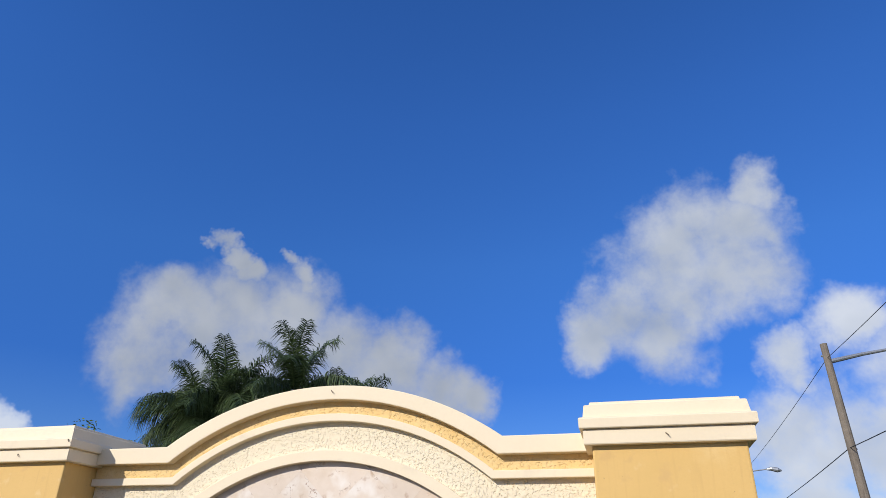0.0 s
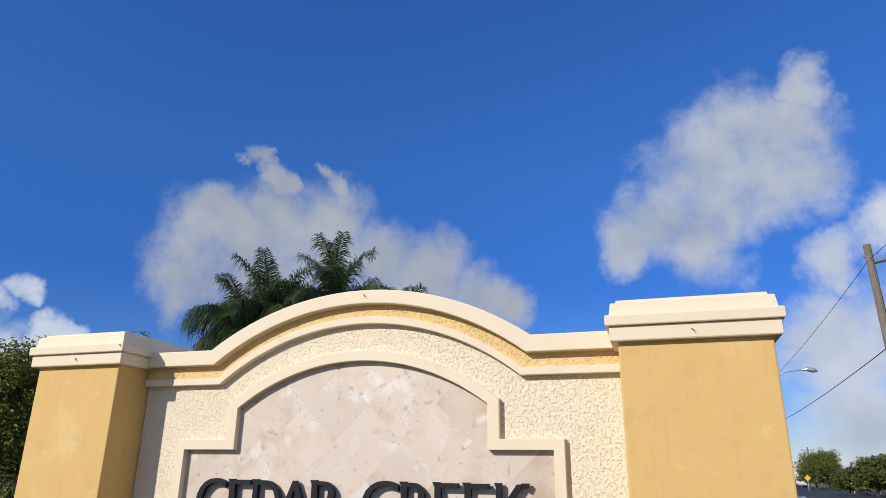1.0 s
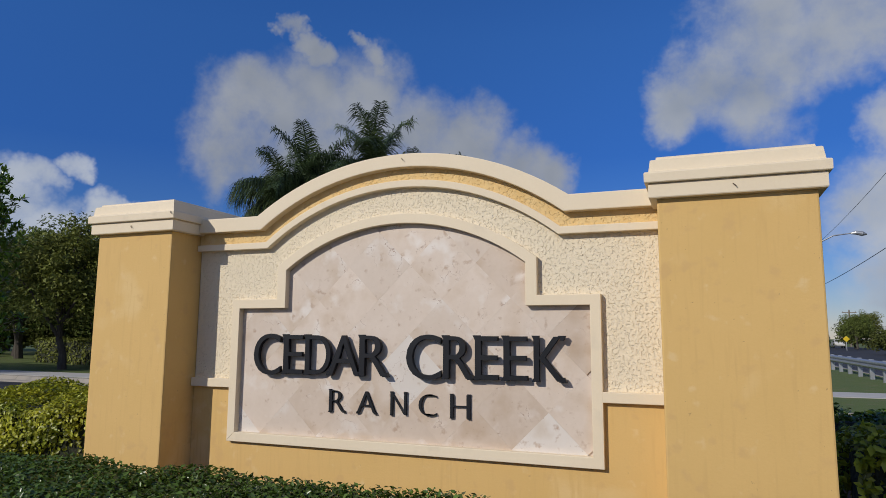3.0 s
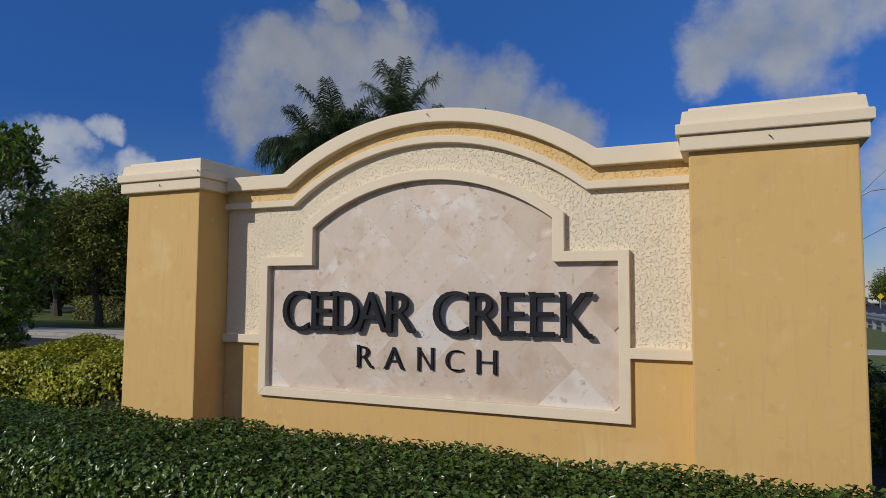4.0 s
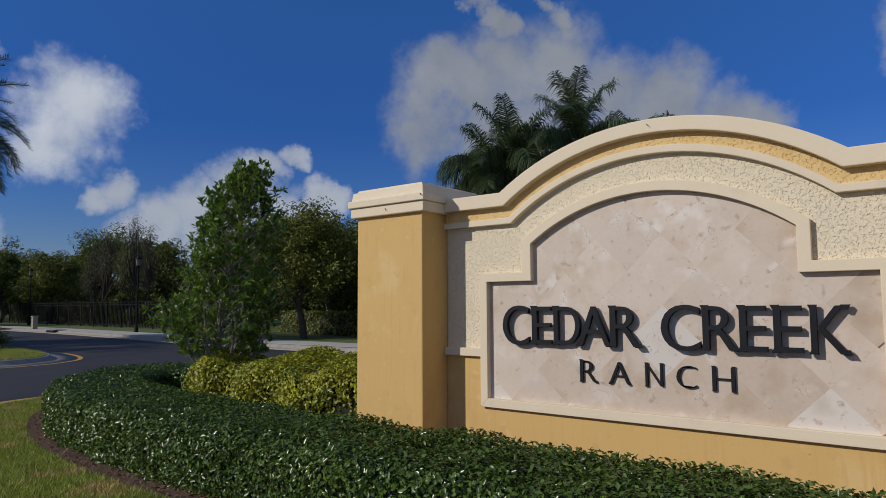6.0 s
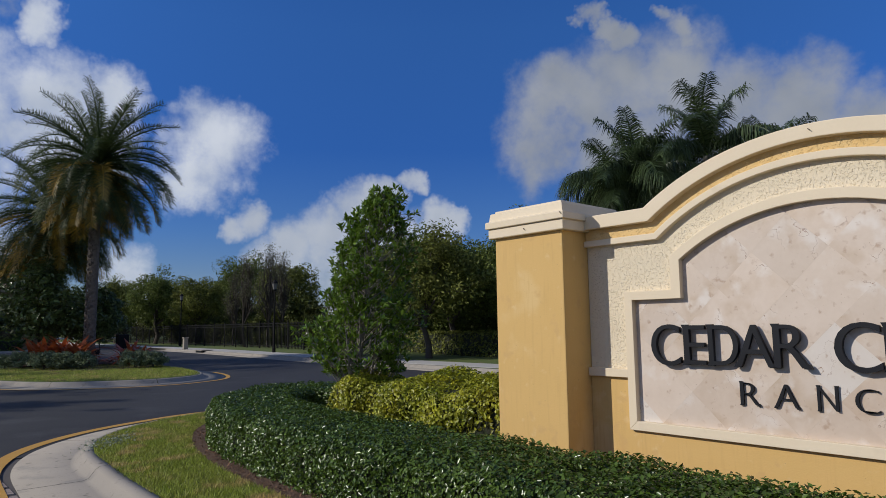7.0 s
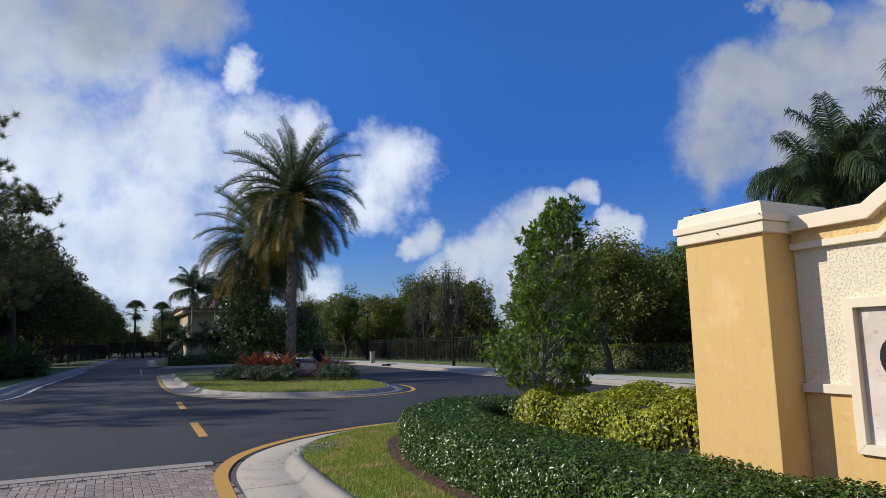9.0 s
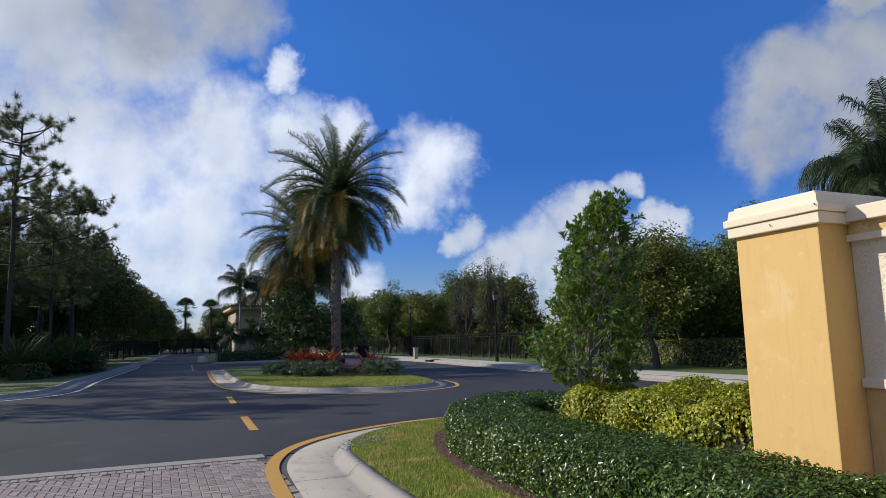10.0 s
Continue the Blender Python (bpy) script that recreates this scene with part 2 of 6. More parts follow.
M_paver = material("brick_paver", (0.36, 0.285, 0.235), (0.26, 0.205, 0.17), 0.85, 8, 90, 0.4, 0.004, 1.0, objects=0.22)
M_paver_rest = material("brick_paver_rest", (0.36, 0.285, 0.235), (0.26, 0.205, 0.17), 0.85, 8, 90, 0.4, 0.004, 1.0, island=0.22)
M_joint = material("paver_joint_sand", (0.10, 0.085, 0.075), rough=0.95)
M_lawn = material("lawn_soil", (0.075, 0.12, 0.018), (0.12, 0.15, 0.032), 0.9, 0.7, 55, 0.8, 0.03, 1.0,
                  stains_and_shade=[((0.17, 0.14, 0.06), 2.3, 0.56, 0.72)])
M_grass = material("grass_blades", (0.26, 0.335, 0.038), (0.38, 0.38, 0.08), 0.6, 1.6, 14, 0, 0, 0.7, stains_and_shade=[((0.52, 0.40, 0.15), 2.3, 0.54, 0.66)], island=0.6, through_light=0.3)
M_mulch = material("bark_mulch", (0.075, 0.04, 0.024), (0.15, 0.085, 0.05), 0.95, 6, 45, 1.0, 0.04, 1.0)
M_chip = material("bark_chip", (0.12, 0.06, 0.032), (0.20, 0.11, 0.06), 0.9, 20, 60, 0.3, 0.004, 1.0, island=0.4)


def leaf_material(name, a, b, rough=0.45, vary=0.4, trans=0.25, patch=1.5, spec=0.5):
    return material(name, a, b, rough, patch, 12, 0, 0, 1.0, island=vary, through_light=trans, spec=spec)


M_hedge = leaf_material("dark_hedge_leaf", (0.050, 0.100, 0.014), (0.115, 0.172, 0.026), 0.27, 0.5, 0.2, 1.5, 0.5)
# dark green-brown fill inside hedges, with the inner shade put into its colour
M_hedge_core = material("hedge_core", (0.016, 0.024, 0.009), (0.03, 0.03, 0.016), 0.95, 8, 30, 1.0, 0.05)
M_gold = leaf_material("golden_hedge_leaf", (0.56, 0.50, 0.03), (0.13, 0.21, 0.024), 0.4, 0.55, 0.3, 4.0)
M_young = leaf_material("young_tree_leaf", (0.195, 0.29, 0.04), (0.105, 0.19, 0.026), 0.26, 0.5, 0.22)
M_oak = leaf_material("oak_leaf", (0.115, 0.16, 0.034), (0.155, 0.185, 0.044), 0.6, 0.5, 0.22, 0.4, 0.2)
# oak leaf again, with the shade of woods and undergrowth put into its colour
M_shade_oak = leaf_material("shaded_oak_leaf", (0.066, 0.094, 0.023), (0.112, 0.112, 0.028), 0.7, 0.5, 0.2, 0.4, 0.15)
M_sea = leaf_material("broad_shrub_leaf", (0.095, 0.14, 0.035), (0.14, 0.18, 0.05), 0.35, 0.5, 0.15, 0.6, 0.5)
M_olive = leaf_material("olive_oak_leaf", (0.20, 0.21, 0.044), (0.14, 0.165, 0.036), 0.6, 0.5, 0.24, 0.5, 0.2)
M_thin = leaf_material("sparse_grey_leaf", (0.15, 0.135, 0.07), (0.10, 0.105, 0.05), 0.6, 0.5, 0.25, 0.5)
M_needle = leaf_material("pine_needle", (0.15, 0.185, 0.05), (0.20, 0.20, 0.07), 0.5, 0.5, 0.2, 0.5)
M_frond = leaf_material("palm_leaflet", (0.060, 0.092, 0.026), (0.085, 0.115, 0.035), 0.5, 0.4, 0.25, 1.0, 0.3)
M_frond_old = leaf_material("old_palm_leaflet", (0.50, 0.28, 0.02), (0.22, 0.19, 0.03), 0.5, 0.4, 0.25, 1.0)
M_royal = leaf_material("royal_palm_leaflet", (0.048, 0.082, 0.026), (0.08, 0.108, 0.04), 0.42, 0.5, 0.2, 1.0, 0.45)
M_red = leaf_material("red_bromeliad_leaf", (0.46, 0.07, 0.025), (0.30, 0.13, 0.035), 0.4, 0.4, 0.3, 3.0)
M_strap = leaf_material("strap_leaf", (0.06, 0.10, 0.025), (0.09, 0.13, 0.04), 0.6, 0.4, 0.25, 1.0, 0.2)
M_bark = material("grey_bark", (0.085, 0.07, 0.055), (0.05, 0.042, 0.034), 0.95, 6, 40, 1.0, 0.03, 1.0)
M_bark_pale = material("pale_bark", (0.30, 0.27, 0.22), (0.18, 0.16, 0.13), 0.9, 6, 40, 0.6, 0.02, 1.0)
M_palm_bark = material("date_palm_bark", (0.25, 0.205, 0.165), (0.09, 0.07, 0.055), 0.95, 7, 30, 1.0, 0.04, 1.0, island=0.4)
M_royal_bark = material("royal_palm_bark", (0.33, 0.31, 0.27), (0.24, 0.22, 0.19), 0.85, 3, 40, 0.4, 0.01, 1.0)
M_iron = material("black_iron", (0.008, 0.008, 0.009), (0.014, 0.014, 0.014), 0.7, 8, 60, 0.1, 0.002, spec=0.15)
M_galv = material("galvanised_steel", (0.46, 0.47, 0.48), (0.36, 0.37, 0.38), 0.45, 4, 50, 0.1, 0.002, metal=0.7)
M_pole = material("weathered_pole_wood", (0.24, 0.20, 0.16), (0.14, 0.115, 0.09), 0.9, 5, 60, 0.8, 0.02, 1.0, streaks=((0.10, 0.08, 0.065), 12, 0.5, 0.8))
M_wire = material("cable_rubber", (0.02, 0.02, 0.022), rough=0.6)
M_lens = material("lamp_lens", (0.22, 0.22, 0.21), rough=0.2)
M_house = material("beige_render", (0.52, 0.41, 0.27), (0.45, 0.35, 0.23), 0.85, 1.5, 40, 0.3, 0.006, 1.0)
M_roof = material("clay_roof_tile", (0.27, 0.165, 0.115), (0.40, 0.29, 0.22), 0.85, 2.5, 30, 0.3, 0.01, 1.0, island=0.25)
M_dark = material("dark_glass_and_hollow", (0.015, 0.017, 0.02), rough=0.1)
M_tyre = material("tyre_rubber", (0.015, 0.015, 0.016), rough=0.85)
M_carA = material("grey_car_paint", (0.16, 0.17, 0.18), rough=0.25)
M_carB = material("white_car_paint", (0.70, 0.70, 0.69), rough=0.25)
M_signblue = material("sign_blue", (0.05, 0.12, 0.30), rough=0.4)
M_signyel = material("sign_yellow", (0.70, 0.50, 0.02), rough=0.4)


# ---------------------------------------------------------------- builders
def thing(name, label, category, at=(0, 0, 0), group="", kind=""):
    e = new(name)
    e.location = at
    return tagged(e, label, category, group, kind)


def mesh_of(name, verts, faces, mat, smooth=False):
    me = bpy.data.meshes.new(name)
    me.from_pydata(verts, [], faces)
    me.materials.append(mat)
    if smooth:
        me.polygons.foreach_set("use_smooth", [True] * len(me.polygons))
    me.update()
    return me


def part(name, data, mat=None, parent=None, label="", m=None, kind=""):
    """Links a bmesh or a mesh as one object under its thing."""
    if isinstance(data, bmesh.types.BMesh):
        me = bpy.data.meshes.new(name)
        data.to_mesh(me)
        data.free()
        me.materials.append(mat)
    else:
        me = data
    ob = new(name, me)
    if parent is not None:
        ob.parent = parent
    if m is not None:
        ob.matrix_basis = m
    if label or kind:
        tagged(ob, label, kind=kind)
    return ob


def box_bm(x0, x1, y0, y1, z0, z1, bevel=0.0, bm=None):
    bm = bm or bmesh.new()
    made = bmesh.ops.create_cube(bm, size=1.0, matrix=Matrix.Translation(((x0 + x1) / 2, (y0 + y1) / 2, (z0 + z1) / 2))
                                 @ Matrix.Diagonal((x1 - x0, y1 - y0, z1 - z0, 1)))
    if bevel:
        es = list({e for v in made["verts"] for e in v.link_edges})
        bmesh.ops.bevel(bm, geom=es, offset=bevel, segments=2, affect="EDGES", profile=0.6)
    return bm


def tube(points, radii, sides=8, caps=True):
    """verts and faces of a tapered tube along points."""
    V, F = [], []
    pts = [Vector(p) for p in points]
    for i, p in enumerate(pts):
        d = (pts[min(i + 1, len(pts) - 1)] - pts[max(i - 1, 0)]).normalized()
        a = d.orthogonal().normalized() if abs(d.z) < 0.9 else (Vector((1, 0, 0)) - d * d.x).normalized()
        b = d.cross(a)
        for k in range(sides):
            t = 2 * math.pi * k / sides
            V.append(p + (a * math.cos(t) + b * math.sin(t)) * radii[i])
    for i in range(len(pts) - 1):
        for k in range(sides):
            F.append((i * sides + k, i * sides + (k + 1) % sides, (i + 1) * sides + (k + 1) % sides, (i + 1) * sides + k))
    if caps:
        F.append(tuple(reversed(range(sides))))
        F.append(tuple(range((len(pts) - 1) * sides, len(pts) * sides)))
    return V, F


def join(parts):
    V, F = [], []
    for v, f in parts:
        o = len(V)
        V += list(v)
        F += [tuple(i + o for i in q) for q in f]
    return V, F


def smooth_line(pts, per=8):
    """A rounded line through the points."""
    out = []
    P = [Vector((*p, 0)) if len(p) == 2 else Vector(p) for p in pts]
    for i in range(len(P) - 1):
        a, b, c, d = P[max(i - 1, 0)], P[i], P[i + 1], P[min(i + 2, len(P) - 1)]
        for k in range(per):
            t = k / per
            out.append(0.5 * ((2 * b) + (c - a) * t + (2 * a - 5 * b + 4 * c - d) * t * t + (3 * b - 3 * c + d - a) * t ** 3))
    out.append(P[-1])
    return out


def sweep(line, profile, closed=False):
    """A profile of (offset to the left of the way, z) along a flat line."""
    V, F = [], []
    n, k = len(line), len(profile)
    for i, p in enumerate(line):
        a = line[(i - 1) % n] if closed else line[max(i - 1, 0)]
        b = line[(i + 1) % n] if closed else line[min(i + 1, n - 1)]
        d = (b - a).normalized()
        left = Vector((-d.y, d.x, 0))
        for o, z in profile:
            V.append((p.x + left.x * o, p.y + left.y * o, z))
    for i in range(n if closed else n - 1):
        j = (i + 1) % n
        for q in range(k - 1):
            F.append((i * k + q, j * k + q, j * k + q + 1, i * k + q + 1))
    return V, F


def slab(name, pts, z0, z1, mat, label, category):
    bm = bmesh.new()
    vs = [bm.verts.new((p[0], p[1], z1)) for p in pts]
    f = bm.faces.new(vs)
    bmesh.ops.recalc_face_normals(bm, faces=[f])
    if f.normal.z < 0:
        f.normal_flip()
    ex = bmesh.ops.extrude_face_region(bm, geom=[f])
    bmesh.ops.translate(bm, verts=[v for v in ex["geom"] if isinstance(v, bmesh.types.BMVert)], vec=(0, 0, 0))
    for v in vs:
        v.co.z = z0
    bmesh.ops.triangulate(bm, faces=[g for g in bm.faces if len(g.verts) > 4])
    bmesh.ops.recalc_face_normals(bm, faces=bm.faces)
    return tagged(part(name, bm, mat), label, category, kind="structure")


def leaf_mesh(name, centres, ups, mat, length, width, rng, bend=0.25, droop=0.0):
    """Many small pointed leaves, each folded along its rib. ups: the way that each blade faces."""
    n = len(centres)
    c = np.asarray(centres, float)
    u = np.asarray(ups, float)
    u /= np.linalg.norm(u, axis=1, keepdims=True) + 1e-9
    r = rng.normal(size=(n, 3))
    a = np.cross(u, r)
    a /= np.linalg.norm(a, axis=1, keepdims=True) + 1e-9
    a[:, 2] -= droop
    a /= np.linalg.norm(a, axis=1, keepdims=True) + 1e-9
    b = np.cross(u, a)
    L = (length * rng.uniform(0.65, 1.25, n))[:, None]
    W = L * width
    v = np.empty((n, 4, 3))
    v[:, 0] = c - a * L * 0.5
    v[:, 1] = c + b * W * 0.5 + u * L * bend * 0.35
    v[:, 2] = c + a * L * 0.5 - u * L * bend * 0.3
    v[:, 3] = c - b * W * 0.5 + u * L * bend * 0.35
    me = bpy.data.meshes.new(name)
    me.vertices.add(n * 4)
    me.vertices.foreach_set("co", v.ravel())
    me.loops.add(n * 6)
    idx = (np.arange(n) * 4)[:, None] + np.array([0, 1, 2, 0, 2, 3])
    me.loops.foreach_set("vertex_index", idx.ravel())
    me.polygons.add(n * 2)
    me.polygons.foreach_set("loop_start", np.arange(n * 2) * 3)
    me.materials.append(mat)
    me.update(calc_edges=True)
    me.validate()
    return me


# ---------------------------------------------------------------- ground, roads and kerbs
def offset_line(line, o):
    out = []
    for i, p in enumerate(line):
        d = (line[min(i + 1, len(line) - 1)] - line[max(i - 1, 0)]).normalized()
        out.append(Vector((p.x - d.y * o, p.y + d.x * o, 0)))
    return out


me = mesh_of("ground", [(-2500, -2500, -0.04), (2500, -2500, -0.04), (2500, 2500, -0.04), (-2500, 2500, -0.04)], [(0, 1, 2, 3)], M_lawn)
tagged(part("ground", me), "wide flat grassy land reaching to the horizon", "ground", kind="structure")

slab("road", [(-260, -9), (-128, -6), (-50, -10), (-24, -14), (-24, -60), (-8.5, -60), (-8.5, -3.4), (-8.6, 5), (8.2, 5), (8.2, -60), (30, -60),
              (30, 300), (9.2, 300), (9.2, 12.5), (-10, 14), (-60, 17), (-128, 17), (-260, 17)],
     -0.03, 0.0, M_asphalt, "dark smooth asphalt entrance road between kerbs", "road")
slab("paver_bed", [(-8.5, -60), (8.2, -60), (8.2, -2.5), (-8.5, -2.5)], -0.04, -0.012, M_joint, "dark sand bed beneath the brick pavers", "paving")

# kerb section: dark joint, flat gutter, sloped face, rounded top; the lawn lies to the left of the way
KERB = [(-0.70, -0.03), (-0.70, 0.004), (-0.10, 0.012), (-0.04, 0.03), (0.03, 0.12), (0.07, 0.145), (0.17, 0.15), (0.18, 0.05)]
LAWN_Z = 0.135


def kerb(name, line, label, profile=KERB, closed=False):
    # cast in lengths of about 3 m with open joints between
    way = line + [line[0]] if closed else line
    lengths, run, far = [[way[0]]], 0.0, 3.0
    for a, b in zip(way, way[1:]):
        d = (b - a).length
        at = far - run
        while at < d and (a.x ** 2 + a.y ** 2) < 60 ** 2:
            lengths[-1].append(a.lerp(b, max(0.0, at - 0.007) / d))
            lengths.append([a.lerp(b, min(1.0, (at + 0.007) / d))])
            run, at = run - far, at + far
        run += d
        if (b - lengths[-1][-1]).length > 0.02:
            lengths[-1].append(b)
    v, f = join([sweep(q, profile) for q in lengths if len(q) > 1])
    ob = part(name, mesh_of(name, v, f, M_concrete, True))
    return tagged(ob, label, "kerb", kind="structure")


def paint_strip(name, line, o0, o1, mat, label, z=0.006):
    v, f = sweep(line, [(o0, z), (o1, z)])
    return tagged(part(name, mesh_of(name, v, f, mat)), label, "road marking", kind="structure")


# the bed that carries the sign: face of the kerb runs past the viewer, round the nose and back
median_line = smooth_line([(9, -3.3), (2, -3.35), (-2, -3.38), (-4.5, -3.36), (-6.2, -3.28), (-7.5, -3.14), (-8.6, -2.72), (-9.5, -1.95), (-10.1, -1.0),
                           (-10.5, 0.2), (-10.3, 1.8), (-9.4, 3.2), (-7.8, 4.2), (-5, 4.7), (0, 4.9), (8, 4.9)])
median_line = [Vector(p) for p in reversed(median_line)]
median_line = [Vector((p.x, p.y, 0)) for p in median_line]
kerb("kerb", median_line, "pale concrete kerb with gutter round the sign bed")
slab("median_lawn", [(p.x, p.y) for p in offset_line(median_line, 0.12)], 0.0, LAWN_Z, M_lawn, "short lawn and planting bed behind the kerb", "lawn")
paint_strip("edge_line", [p for p in median_line if p.y < 1.5], -0.98, -0.80, M_paintY, "worn yellow edge line along the gutter")

# the island with the date palms
island_line = smooth_line([(-43, 3.6), (-45, 1.0), (-44, -1.5), (-36, -2.15), (-29, -2.4), (-25.4, -2.35), (-22.9, -1.95), (-20.8, -0.95), (-19.9, 0.3), (-19.5, 1.5),
                           (-19.7, 2.6), (-20.7, 3.7), (-23.5, 4.4), (-30, 4.7), (-37, 4.5), (-41, 4.2), (-43, 3.6)], 6)[:-1]
kerb("kerb", island_line, "pale concrete kerb round the palm island", closed=True)
slab("island_lawn", [(p.x, p.y) for p in offset_line(island_line, 0.12)], 0.0, LAWN_Z + 0.02, M_lawn, "short green lawn on the palm island", "lawn")
paint_strip("edge_line", [p for p in island_line if p.y < 0 or p.x > -24], -0.88, -0.74, M_paintY, "worn yellow edge line round the island")

# second island before the guardhouse
island2 = smooth_line([(-110, 6), (-112, 3), (-108, 1), (-85, -0.4), (-62, -1.4), (-60, 0), (-60.4, 3), (-63, 6), (-85, 7.5), (-108, 7.2), (-110, 6)], 4)[:-1]
kerb("kerb", island2, "pale concrete kerb round the guardhouse island", closed=True)
slab("island_lawn", [(p.x, p.y) for p in offset_line(island2, 0.12)], 0.0, LAWN_Z, M_lawn, "planted ground round the guardhouse", "lawn")

# verge on the far side of the exit lane
left_line = smooth_line([(-22, -45), (-22.6, -25), (-23.4, -13), (-24.2, -10.9), (-26, -9.5), (-29, -9.15), (-36, -9.0), (-54, -8.0), (-90, -6.4), (-128, -4.5), (-200, -2)], 6)
kerb("kerb", left_line, "grey concrete kerb of the exit lane")
slab("verge", [(p.x, p.y) for p in offset_line(left_line, 0.12)] + [(-200, -200), (-22, -200)], 0.0, LAWN_Z, M_lawn, "shaded lawn beside the exit lane", "lawn")
paint_strip("edge_line", [p for p in left_line if -60 < p.x < -23.5 and p.y > -13], -1.0, -0.85, M_paintW, "worn white edge line along the exit lane")

# far side of the entry lane with its sidewalk
far_line = smooth_line([(-200, 16), (-128, 15), (-59, 13.9), (-46, 13.6), (-34.6, 12.7), (-24.5, 11.8), (-16.5, 11.5), (-8, 11.1), (0, 10.8), (5, 10.5), (7.5, 10.9), (8.6, 12.5), (9.0, 16), (9.0, 60), (9, 280)], 6)
kerb("kerb", far_line, "pale concrete kerb of the entry lane")
slab("verge", [(p.x, p.y) for p in offset_line(far_line, 0.12)] + [(9, 300), (-400, 300), (-400, 16)], 0.0, LAWN_Z, M_lawn, "grass verge beyond the entry lane", "lawn")
walk_line = smooth_line([(-128, 16.6), (-59, 15.2), (-46, 14.8), (-34.6, 13.9), (-24.5, 13.0), (-16.5, 12.8), (-10, 13.2), (-4, 14.5), (2, 15.4), (8.7, 15.7)], 6)
v, f = sweep(walk_line, [(-0.85, 0.1), (-0.85, LAWN_Z + 0.012), (0.95, LAWN_Z + 0.012), (0.95, 0.1)])
tagged(part("sidewalk", mesh_of("sidewalk", v, f, M_walk)), "pale concrete sidewalk along the entry lane", "sidewalk", kind="structure")

# centre dashes of the exit lane and the white band before the pavers
for x0, x1 in ((-11.55, -14.15), (-17.85, -20.5)):
    v, f = sweep([Vector((x0, -3.79 - 0.04 * (x0 + 11), 0)), Vector((x1, -3.79 - 0.04 * (x1 + 11), 0))], [(-0.085, 0.006), (0.085, 0.006)])
    tagged(part("centre_dash", mesh_of("centre_dash", v, [q[::-1] for q in f], M_paintY)), "yellow painted centre dash on the asphalt", "road marking", "centre dashes", "structure")
bm = box_bm(-8.62, -8.32, -14, -4.02, -0.03, 0.008, 0.004)
tagged(part("concrete_band", bm, M_concrete), "pale concrete band between asphalt and pavers", "kerb", kind="structure")
v, f = join([sweep([Vector((x, -3.4, 0)), Vector((x - 14, -3.4 + 0.5, 0))], [(-0.05, 0.007), (0.05, 0.007)]) for x in (-45,)])
tagged(part("centre_dash", mesh_of("centre_dash", v, f, M_paintY)), "yellow painted line past the island", "road marking", "centre dashes", "structure")


# ---------------------------------------------------------------- the sign wall
def arc(half, z0, apex, n=28, side=1):
    s = apex - z0
    R = (half * half + s * s) / (2 * s)
    a = math.asin(min(1, half / R))
    return [(R * math.sin(t), apex - R + R * math.cos(t)) for t in (a * (2 * k / n - 1) for k in range(n + 1))]


def ribbon(top, bottom, y0, y1, bevel=0.0):
    """A moulding between two outlines in the wall's plane, y0 its face and y1 its back."""
    n = len(top)
    V = [(x, y0, z) for x, z in top] + [(x, y0, z) for x, z in bottom] + [(x, y1, z) for x, z in top] + [(x, y1, z) for x, z in bottom]
    F = []
    for i in range(n - 1):
        F += [(i, n + i, n + i + 1, i + 1), (2 * n + i, 2 * n + i + 1, 3 * n + i + 1, 3 * n + i),
              (i, i + 1, 2 * n + i + 1, 2 * n + i), (n + i, 3 * n + i, 3 * n + i + 1, n + i + 1)]
    F += [(0, 2 * n, 3 * n, n), (n - 1, 2 * n - 1, 4 * n - 1, 3 * n - 1)]
    bm = bmesh.new()
    vs = [bm.verts.new(p) for p in V]
    for q in F:
        bm.faces.new([vs[i] for i in q])
    bmesh.ops.recalc_face_normals(bm, faces=bm.faces)
    if bevel:
        es = [e for e in bm.edges if len(e.link_faces) == 2 and e.calc_face_angle(0) > 1.2 and abs(e.verts[0].co.y - y0) < 1e-5 and abs(e.verts[1].co.y - y0) < 1e-5]
        bmesh.ops.bevel(bm, geom=es, offset=bevel, segments=2, affect="EDGES", profile=0.6)
    return bm


def profile_line(edge_x, shoulder_z, half, apex, off=0.025):
    return [(-edge_x, shoulder_z)] + [(x + off, z) for x, z in arc(half, shoulder_z, apex)] + [(edge_x, shoulder_z)]


def plate(outer, hole, y0, y1):
    """A flat plate with a hole in it, facing -y."""
    bm = bmesh.new()
    loops = []
    for pts in (outer, hole):
        vs = [bm.verts.new((x, y0, z)) for x, z in pts]
        loops += [bm.edges.new((vs[i], vs[(i + 1) % len(vs)])) for i in range(len(vs))]
    bmesh.ops.triangle_fill(bm, edges=loops, use_beauty=True)
    for g in bm.faces:
        g.normal_update()
        if g.normal.y > 0:
            g.normal_flip()
    return bm


sign = thing("sign_wall", "cream and yellow stucco entrance sign wall with an arched top", "sign wall")
EDGE = 2.08
FACE = 0.055
part("coping", ribbon(profile_line(EDGE, 2.684, 1.41, 3.128), profile_line(EDGE, 2.555, 1.37, 3.014), -0.045, 0.40, 0.008), M_trim, sign, "smooth cream coping")
part("band", ribbon(profile_line(EDGE, 2.557, 1.37, 3.016), profile_line(EDGE, 2.44, 1.335, 2.905), 0.03, 0.36), M_band, sign, "rough yellow band")
part("moulding", ribbon(profile_line(EDGE, 2.447, 1.338, 2.912), profile_line(EDGE, 2.389, 1.318, 2.852), -0.005, 0.34, 0.006), M_trim, sign, "thin cream moulding")
TOP = profile_line(EDGE, 2.42, 1.33, 2.885)
hole_arc = arc(1.13, 2.20, 2.575)
